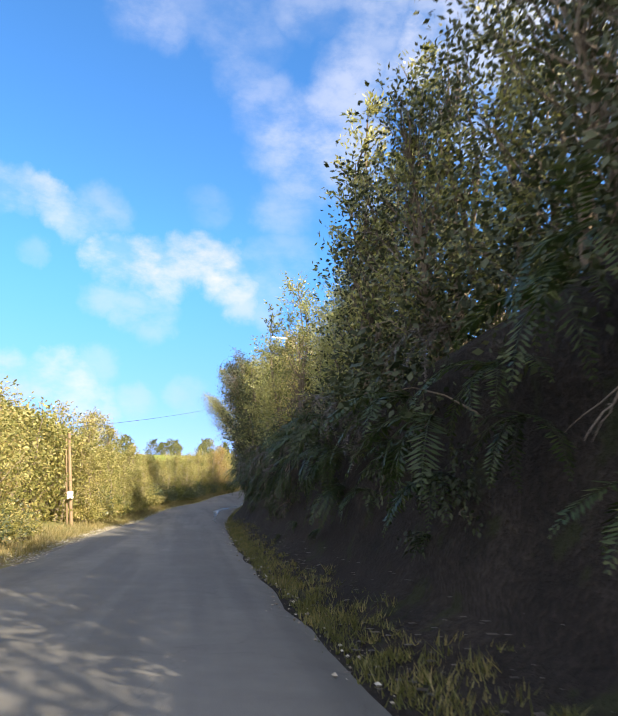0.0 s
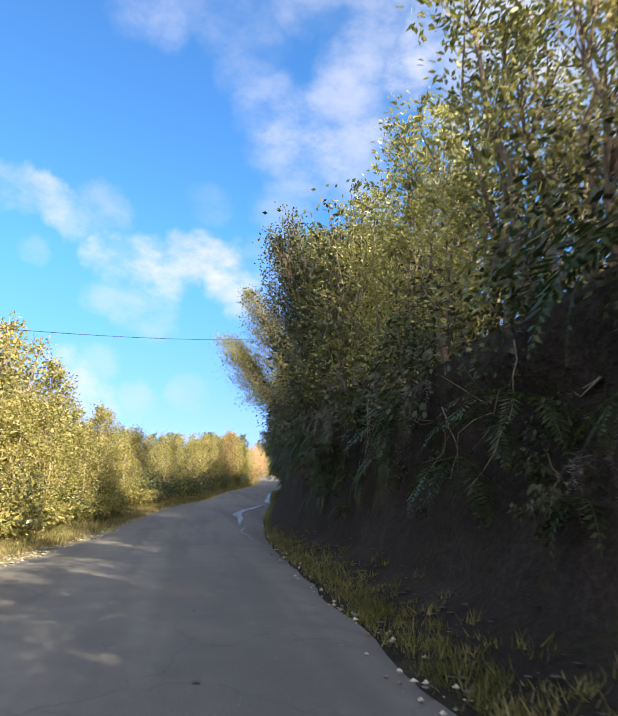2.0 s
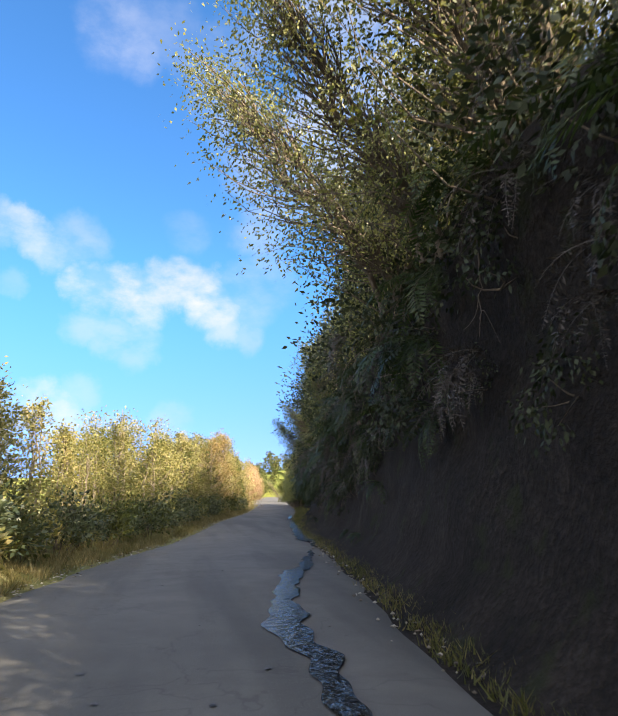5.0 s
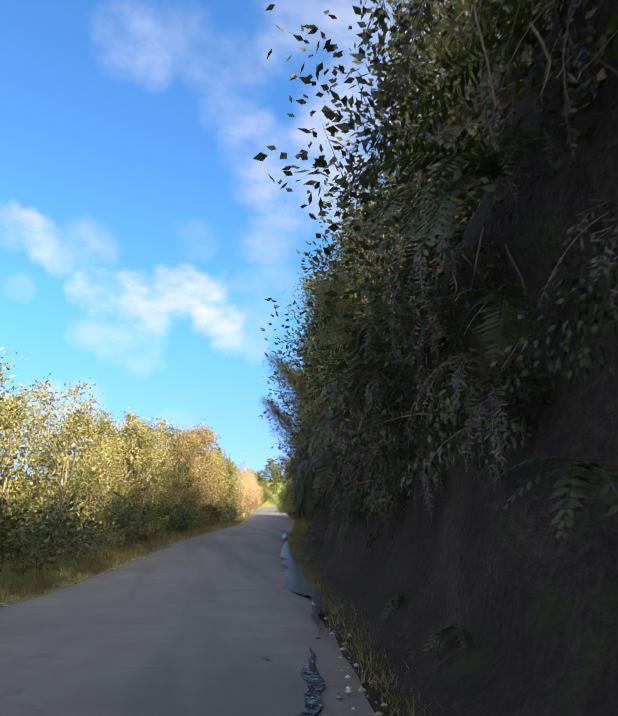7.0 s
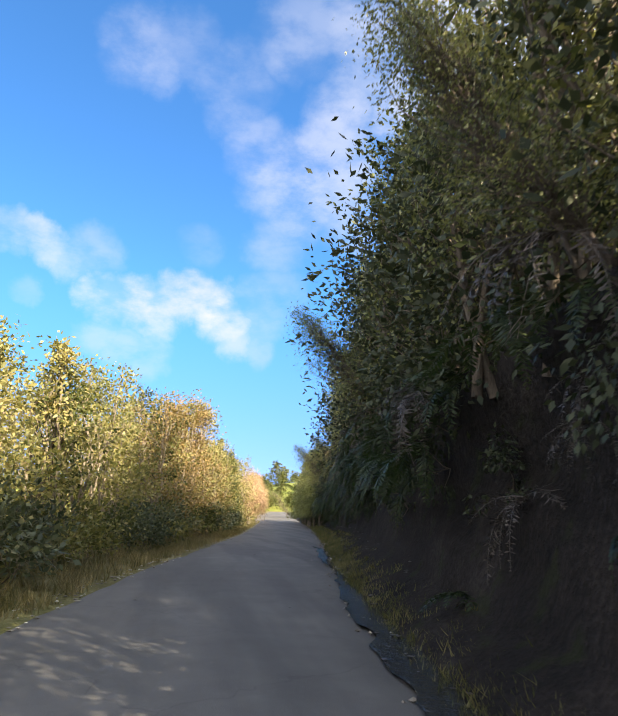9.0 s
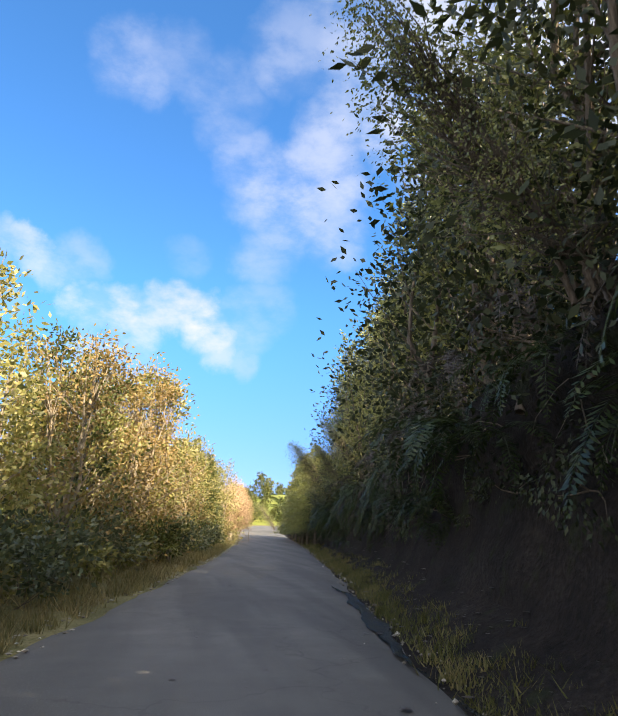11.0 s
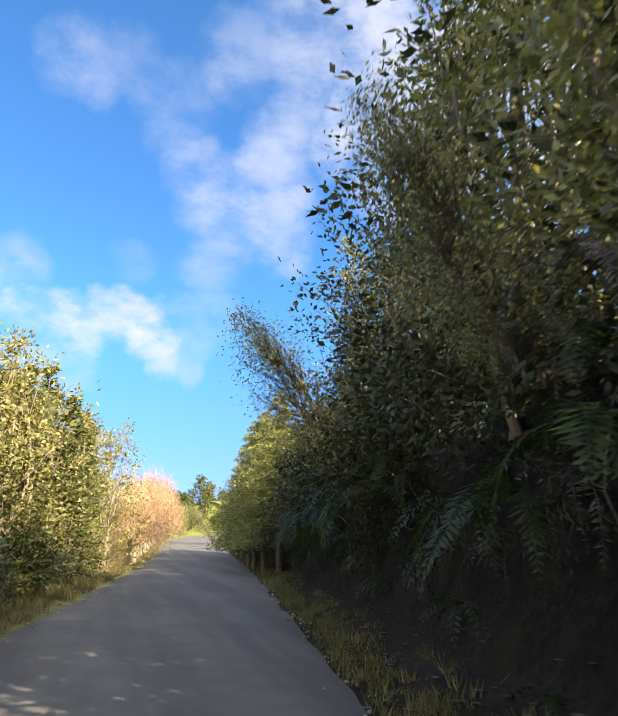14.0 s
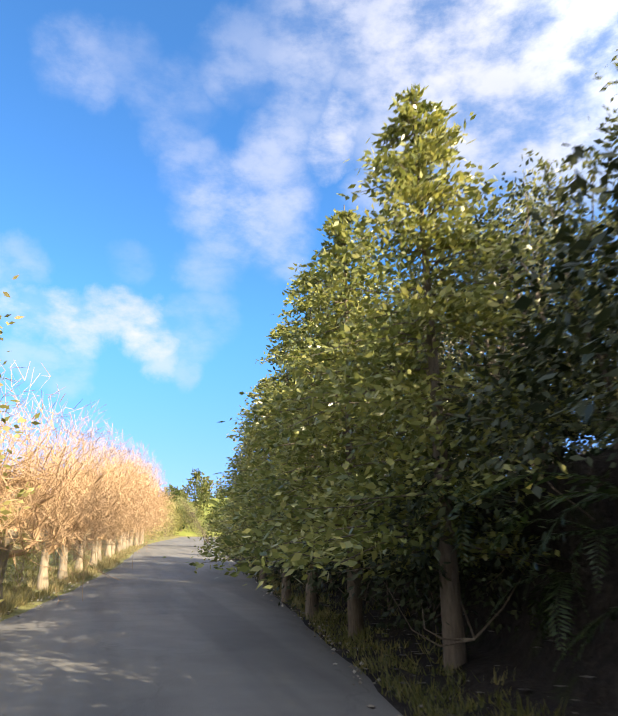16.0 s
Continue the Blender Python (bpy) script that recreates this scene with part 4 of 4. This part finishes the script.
# slender trees that stand up from the row: station, set-back, height over the road
for y, d, h in ((8.0, 1.9, 8.5), (10.0, 1.5, 8.6), (10.9, 2.0, 8.2), (12.6, 2.2, 7.6), (15.2, 2.3, 7.8), (17.6, 2.3, 7.6), (20.6, 2.3, 8.9), (21.7, 1.6, 9.0), (23.4, 0.9, 7.0), (25.6, 1.4, 7.8), (28.2, 1.2, 7.8), (29.6, 1.8, 8.6),
                (77.3, 0.8, 6.9), (78.6, 1.3, 7.6), (80.8, 0.7, 6.4), (84.5, 1.2, 8.8), (87.0, 1.0, 8.4), (95.4, 2.1, 8.8), (102.6, 2.6, 6.4)):
    b = float(bank_h(y))
    spray.put(float(bank_x(y)) + max(d, 1.35), y, float(road_z(y)) + b, size=(h - b) / 5.2, rng=rng)
# trees that lean out over the road: station, set-back, size, shape
for y, d, s, w in ((30.4, 1.2, 0.8, 3), (31.4, 1.05, 0.95, 5), (31.9, 1.15, 0.88, 3), (32.6, 1.3, 0.95, 5), (38.8, 1.4, 0.36, 0), (41.0, 1.0, 0.86, 0), (42.6, 0.8, 0.8, 2), (44.7, 0.6, 0.95, 2), (47.5, 1.8, 0.78, 4), (49.5, 1.8, 0.85, 1), (54.9, 1.0, 0.32, 0), (58.8, 0.8, 0.42, 2), (61.5, 1.7, 0.8, 1), (64.0, 1.8, 0.85, 4), (66.8, 0.7, 0.5, 2), (71.5, 2.1, 0.85, 1),
                   (81.0, 0.8, 0.4, 2), (85.8, 0.7, 0.42, 2), (92.4, 0.7, 0.68, 2), (149.2, -1.4, 0.75, 2)):
    b = 0.6 if y > 140 else float(bank_h(y)) * (0.95 if y < 46 else 1.0)
    lean_tree.put(float(bank_x(y)) + d, y, float(road_z(y)) + b, turn=rng.uniform(-12, 12), size=s, which=w, rng=rng)
for y, d, h in ((104.9, 0.75, 6.8), (107.6, 0.4, 6.6), (110.2, 0.2, 6.6), (113.2, 0.1, 6.5), (117.5, 0.0, 6.2), (122.5, 0.0, 5.4), (128.0, 0.1, 4.4), (134.0, 0.5, 3.4)):
    b = float(bank_h(y)) * 0.5
    cone_tree.put(float(bank_x(y)) + d, y, float(road_z(y)) + b, size=(h - b) / 6.4, rng=rng)
for y, d in ((143, 1.2), (147, 1.0), (152, 0.9), (158, 1.0), (163, 1.0), (169, 1.2), (175, 1.4), (181, 1.8)):
    bank_tree.put(float(bank_x(y)) + d, y, float(road_z(y)) + 0.6, size=rng.uniform(0.4, 0.6), rng=rng)

y = 104.5
while y < 124:
    lip_bush.put(float(bank_x(y)) + rng.uniform(0.75, 1.0), y, float(road_z(y) + bank_h(y) * 0.3), size=rng.uniform(0.7, 0.9), rng=rng)
    y += rng.uniform(1.1, 1.6)

# ---- far hillside ----
for k in range(40):
    far_y = rng.uniform(232, 300)
    far_tree.put(rng.uniform(-30, 95), far_y, float(road_z(min(far_y, 250))) + hill(far_y) - 0.4, size=rng.uniform(0.7, 1.1), rng=rng)
for k in range(16):
    yy = rng.uniform(189, 214)
    far_tree.put(rng.uniform(12, 46), yy, float(road_z(yy)) + hill(yy) - 0.3, size=rng.uniform(0.45, 0.75), rng=rng)
for k in range(14):
    yy = rng.uniform(192, 206)
    far_tree.put(16.0 + k * 1.5 + rng.uniform(-1, 1), yy, float(road_z(yy)) + hill(yy) - 0.3, size=rng.uniform(0.4, 0.62), rng=rng)

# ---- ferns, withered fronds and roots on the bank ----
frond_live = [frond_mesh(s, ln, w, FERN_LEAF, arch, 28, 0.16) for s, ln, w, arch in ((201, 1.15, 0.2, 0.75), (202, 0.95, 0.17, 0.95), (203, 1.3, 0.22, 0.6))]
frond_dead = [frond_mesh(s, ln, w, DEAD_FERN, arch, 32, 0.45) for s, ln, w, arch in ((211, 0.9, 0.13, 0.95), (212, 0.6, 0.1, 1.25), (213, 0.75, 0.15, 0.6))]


def fern(x, y, z, fronds, name, label, group, count, size, rng):
    """A crown of fronds that leans out from the bank."""
    e = new(name)
    e.empty_display_size = 0.1
    e.matrix_basis = pose(x, y, z)
    e.scale = (size, size, size)
    for k in range(count):
        f = part("frond", fronds[k % len(fronds)], e)
        f.matrix_basis = pose(0, 0, 0, rng.uniform(-15, 15), rng.uniform(-12, 38), 180 + rng.uniform(-95, 95))
    return tagged(e, label, "fern", group)


rng = random.Random(9)
small_frond = [frond_mesh(s, 0.55, 0.1, FERN_LEAF, arch, 11) for s, arch in ((221, 0.9), (222, 0.6))]
y = -3.0
while y < 106:
    r, z, h = float(bank_x(y)), float(road_z(y)), float(bank_h(y))
    up = rng.uniform(0.45, 1.1)
    out = float(np.interp(up, [0.5, 0.9, 1.35], [1.4, 1.1, 1.2]))
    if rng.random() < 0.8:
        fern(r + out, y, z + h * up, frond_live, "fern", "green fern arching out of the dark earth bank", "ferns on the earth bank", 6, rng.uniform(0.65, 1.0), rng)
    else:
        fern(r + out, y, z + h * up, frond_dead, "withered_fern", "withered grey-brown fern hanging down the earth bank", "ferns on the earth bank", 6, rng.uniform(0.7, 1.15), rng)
    if rng.random() < 0.14:
        low = rng.uniform(0.06, 0.45)
        fern(r + float(np.interp(low, [0.0, 0.12, 0.45], [0.95, 1.08, 1.4])), y + 0.3, z + h * low, small_frond, "fern", "small fern sprouting low on the dark earth bank", "ferns on the earth bank", 6, rng.uniform(0.6, 1.2), rng)
    y += rng.uniform(0.55, 1.2)


# fronds that hang over the lip in curtains
y = 1.5
while y < 102:
    r, z, h = float(bank_x(y)), float(road_z(y)), float(bank_h(y))
    if rng.random() < 0.45:
        fern(r + rng.uniform(0.6, 1.1), y, z + h * rng.uniform(0.75, 1.15), frond_dead, "withered_fern", "withered grey-brown fern hanging down the earth bank", "ferns on the earth bank", 7, rng.uniform(0.6, 1.2), rng)
    if rng.random() < 0.55:
        fern(r + rng.uniform(0.7, 1.1), y + 0.4, z + h * rng.uniform(0.65, 1.0), frond_live, "fern", "green fern arching out of the dark earth bank", "ferns on the earth bank", 6, rng.uniform(0.8, 1.15), rng)
    y += rng.uniform(0.8, 1.3)

for k in range(64):
    y = rng.uniform(31, 60)
    r, z, h = float(bank_x(y)), float(road_z(y)), float(bank_h(y))
    up = rng.uniform(0.5, 0.95)
    if k % 3:
        fern(r + float(np.interp(up, [0.5, 0.95], [1.35, 1.15])), y, z + h * up, frond_dead, "withered_fern", "withered grey-brown fern hanging down the earth bank", "ferns on the earth bank", 8, rng.uniform(0.6, 1.0), rng)
    else:
        creeper.put(r + 1.3, y, z + h * up, size=rng.uniform(0.7, 1.1), rng=rng)

fern(3.0, 27.2, 3.75, frond_live, "fern", "large bright fern arching from the top of the bank", "ferns on the earth bank", 8, 0.9, rng)


def hanging_root(x, y, z, ln, rng):
    nrng = np.random.default_rng(int(y * 100))
    a = np.array([0.0, 0.0, 0.0])
    b = np.array([rng.uniform(-0.5, 0.0), rng.uniform(-0.5, 0.5), -ln])
    pieces = [tube(bend(nrng, a, b, 9, 0.08), np.linspace(0.009, 0.003, 9), 5)]
    for k in range(2):
        q = a + (b - a) * rng.uniform(0.3, 0.8)
        pieces.append(tube(bend(nrng, q, q + np.array([rng.uniform(-0.3, 0.1), rng.uniform(-0.4, 0.4), -ln * 0.4]), 5, 0.15), np.linspace(0.005, 0.002, 5), 4))
    ob = part("hanging_root", mesh_of("hanging_root", *join(pieces), ROOTS, True))
    ob.matrix_basis = pose(x, y, z)
    return tagged(ob, "pale dry root dangling from the earth bank", "root", "roots on the earth bank")


for k in range(40):
    y = rng.uniform(0, 100)
    r, z, h = float(bank_x(y)), float(road_z(y)), float(bank_h(y))
    hanging_root(r + rng.uniform(1.0, 1.35), y, z + h * rng.uniform(0.75, 1.1), rng.uniform(0.6, 1.6), rng)


# ---- verges ----
def blades(seed, n, y0, y1, offset, tall, mat, name, label, side):
    """Grass in tufts along the road's edge."""
    g = np.random.default_rng(seed)
    tufts = n // 14
    ty = g.uniform(y0, y1, tufts)
    edge = right_x(ty) if side > 0 else left_x(ty)
    off = np.abs(g.normal(size=tufts)) * 0.5 * (offset[1] - offset[0]) + offset[0]
    off = np.clip(off, offset[0], offset[1] + 0.2)
    tx = edge + side * off
    tz = road_z(ty) + np.interp(off, [0.0, 0.12, 0.5, 0.85, 1.2], [-0.06, -0.05, 0.05, 0.2, 0.5] if side > 0 else [-0.06, -0.05, -0.02, 0.0, 0.1])
    i = np.repeat(np.arange(tufts), 14)
    m = len(i)
    base = np.stack([tx[i], ty[i], tz[i]], 1) + g.normal(size=(m, 3)) * [0.06, 0.06, 0.0]
    hgt = tall * g.uniform(0.4, 1.2, (m, 1)) * g.uniform(0.5, 1.2, tufts)[i][:, None]
    tip = base + np.concatenate([g.normal(size=(m, 2)) * 0.45, np.ones((m, 1))], 1) * hgt
    sidev = unit(g.normal(size=(m, 3)) * [1, 1, 0]) * 0.008
    v = np.stack([base - sidev, base + sidev, tip], 1).reshape(-1, 3)
    return tagged(part(name, mesh_of(name, v, np.arange(3 * m).reshape(m, 3), mat)), label, "grass", kind="stuff")


blades(301, 60000, -2, 125, (0.1, 0.75), 0.13, SHADE_GRASS, "grass", "tufted olive verge grass coloured as shaded, below the earth bank", 1)
blades(302, 50000, 4, 150, (0.15, 1.5), 0.24, GRASS, "grass", "dry yellow-green verge grass along the hedgerow", -1)


def scatter(name, label, category, mat, seed, n, y0, y1, off, side, size, flat, lift):
    """Small chips strewn along one edge of the road."""
    g = np.random.default_rng(seed)
    yy = g.uniform(y0, y1, n)
    o = g.normal(size=n) * off[1] + off[0]
    edge = right_x(yy) if side > 0 else left_x(yy)
    zz = road_z(yy) + lift + np.where(o > 0.5, np.interp(o, [0.5, 0.85, 1.15], [0.06, 0.2, 0.5]), 0.0) * (side > 0)
    c = np.stack([edge + side * o, yy, zz], 1)
    s = size * g.uniform(0.4, 1.5, (n, 1)) ** 1.5
    shape = np.array([(1, 0, 0), (0, 1, 0), (-1, 0, 0), (0, -1, 0), (0, 0, flat), (0, 0, -flat)])
    a = g.uniform(0, 6.28, n)
    ca, sa = np.cos(a)[:, None], np.sin(a)[:, None]
    pts = shape[None] * g.uniform(0.6, 1.2, (n, 6, 1))
    x, y = pts[..., 0] * ca - pts[..., 1] * sa, pts[..., 0] * sa + pts[..., 1] * ca
    v = np.stack([x, y, pts[..., 2]], -1) * s[:, None] + c[:, None]
    tri = np.array([(0, 1, 4), (1, 2, 4), (2, 3, 4), (3, 0, 4), (1, 0, 5), (2, 1, 5), (3, 2, 5), (0, 3, 5)])
    f = (tri[None] + 6 * np.arange(n)[:, None, None]).reshape(-1, 3)
    return tagged(part(name, mesh_of(name, v.reshape(-1, 3), f, mat)), label, category, kind="stuff")


scatter("gravel", "loose pale gravel along the crumbling asphalt edge", "gravel", GRIT, 311, 1800, 20, 130, (0.1, 0.2), -1, 0.026, 0.35, -0.004)
scatter("gravel", "pale dry gravel spilling from the verge onto the asphalt", "gravel", GRIT, 315, 5200, 14, 36, (-0.05, 0.42), -1, 0.024, 0.22, -0.002)
scatter("gravel", "loose grey gravel along the wet asphalt edge", "gravel", GRIT, 312, 1500, 2, 125, (0.05, 0.16), 1, 0.022, 0.6, 0.0)
scatter("fallen_leaves", "pale fallen leaves strewn on the bank's foot", "leaves", DEAD_FERN, 313, 2200, 0, 115, (0.6, 0.35), 1, 0.035, 0.12, 0.03)
scatter("fallen_leaves", "pale fallen leaves strewn on the asphalt", "leaves", DEAD_FERN, 314, 420, 5, 100, (-1.8, 1.2), 1, 0.022, 0.15, 0.035)


# ---- poles and wires ----
def cylinder_part(name, a, b, r0, r1, mat, parent, sides=10, label=""):
    a, b = np.asarray(a, float), np.asarray(b, float)
    v, f = tube([a, a + (b - a) * 0.02, a + (b - a) * 0.5, a + (b - a) * 0.98, b], [r0 * 0.9, r0, (r0 + r1) / 2, r1, r1 * 0.85], sides)
    ob = part(name, mesh_of(name, v, f, mat, True), parent, label)
    bm = bmesh.new()
    bm.from_mesh(ob.data)
    bmesh.ops.holes_fill(bm, edges=[e for e in bm.edges if e.is_boundary])
    bm.to_mesh(ob.data)
    bm.free()
    return ob


def box_part(name, lo, hi, mat, parent, bevel=0.01, label=""):
    bm = bmesh.new()
    bmesh.ops.create_cube(bm, size=1.0)
    lo, hi = Vector(lo), Vector(hi)
    for v in bm.verts:
        v.co = Vector([(lo[i] + hi[i]) / 2 + v.co[i] * (hi[i] - lo[i]) for i in range(3)])
    bmesh.ops.bevel(bm, geom=bm.edges[:], offset=bevel, segments=2, affect="EDGES")
    me = bpy.data.meshes.new(name)
    bm.to_mesh(me)
    bm.free()
    me.materials.append(mat)
    return part(name, me, parent, label)


big_pole = tagged(new("utility_pole"), "wooden utility pole with a crossarm standing above the bank", "utility pole")
big_pole.matrix_basis = pose(6.75, 45.5, 4.0, 0, -1.5, 12)
cylinder_part("shaft", (0, 0, -0.6), (0, 0, 10.9), 0.15, 0.11, POLE_WOOD, big_pole)
arm = box_part("crossarm", (-1.25, -0.16, 10.28), (1.25, -0.06, 10.4), GREY_METAL, big_pole, label="pale grey crossarm")
for sx in (-1, 1):
    cylinder_part("brace", (sx * 0.75, -0.11, 10.3), (sx * 0.05, -0.12, 9.6), 0.018, 0.018, GREY_METAL, big_pole, 6)
for ix in (-1.18, 1.18):
    ins = cylinder_part("insulator", (ix, -0.11, 10.4), (ix, -0.11, 10.62), 0.05, 0.085, GLAZE, arm, 8, "dark glazed insulator")
small_pole = tagged(new("service_pole"), "thin leaning wooden pole with a meter box beside the hedgerow", "utility pole")
small_pole.matrix_basis = pose(-4.7, 27.75, 0.68, 0, -7, 0)
cylinder_part("shaft", (0, 0, -0.3), (0, 0, 4.0), 0.075, 0.06, POLE_WOOD, small_pole)
cylinder_part("strut", (-0.18, 0.1, -0.3), (-0.13, 0.05, 3.8), 0.04, 0.035, POLE_WOOD, small_pole)
box_part("meter_box", (-0.11, -0.2, 1.15), (0.13, -0.085, 1.45), BOX_PAINT, small_pole, label="off-white meter box")


def wire(a, b, sag, label):
    a, b = np.array(a, float), np.array(b, float)
    t = np.linspace(0, 1, 28)[:, None]
    line = a + (b - a) * t - np.array([0, 0, 1.0]) * sag * 4 * t * (1 - t)
    return tagged(part("overhead_wire", mesh_of("overhead_wire", *tube(line, np.full(28, 0.007), 4), CABLE, True)), label, "wire", "overhead wires")


wire((6.4, 45.2, 10.3), (-5.2, 27.75, 4.75), 0.35, "thin black overhead wire crossing the road")
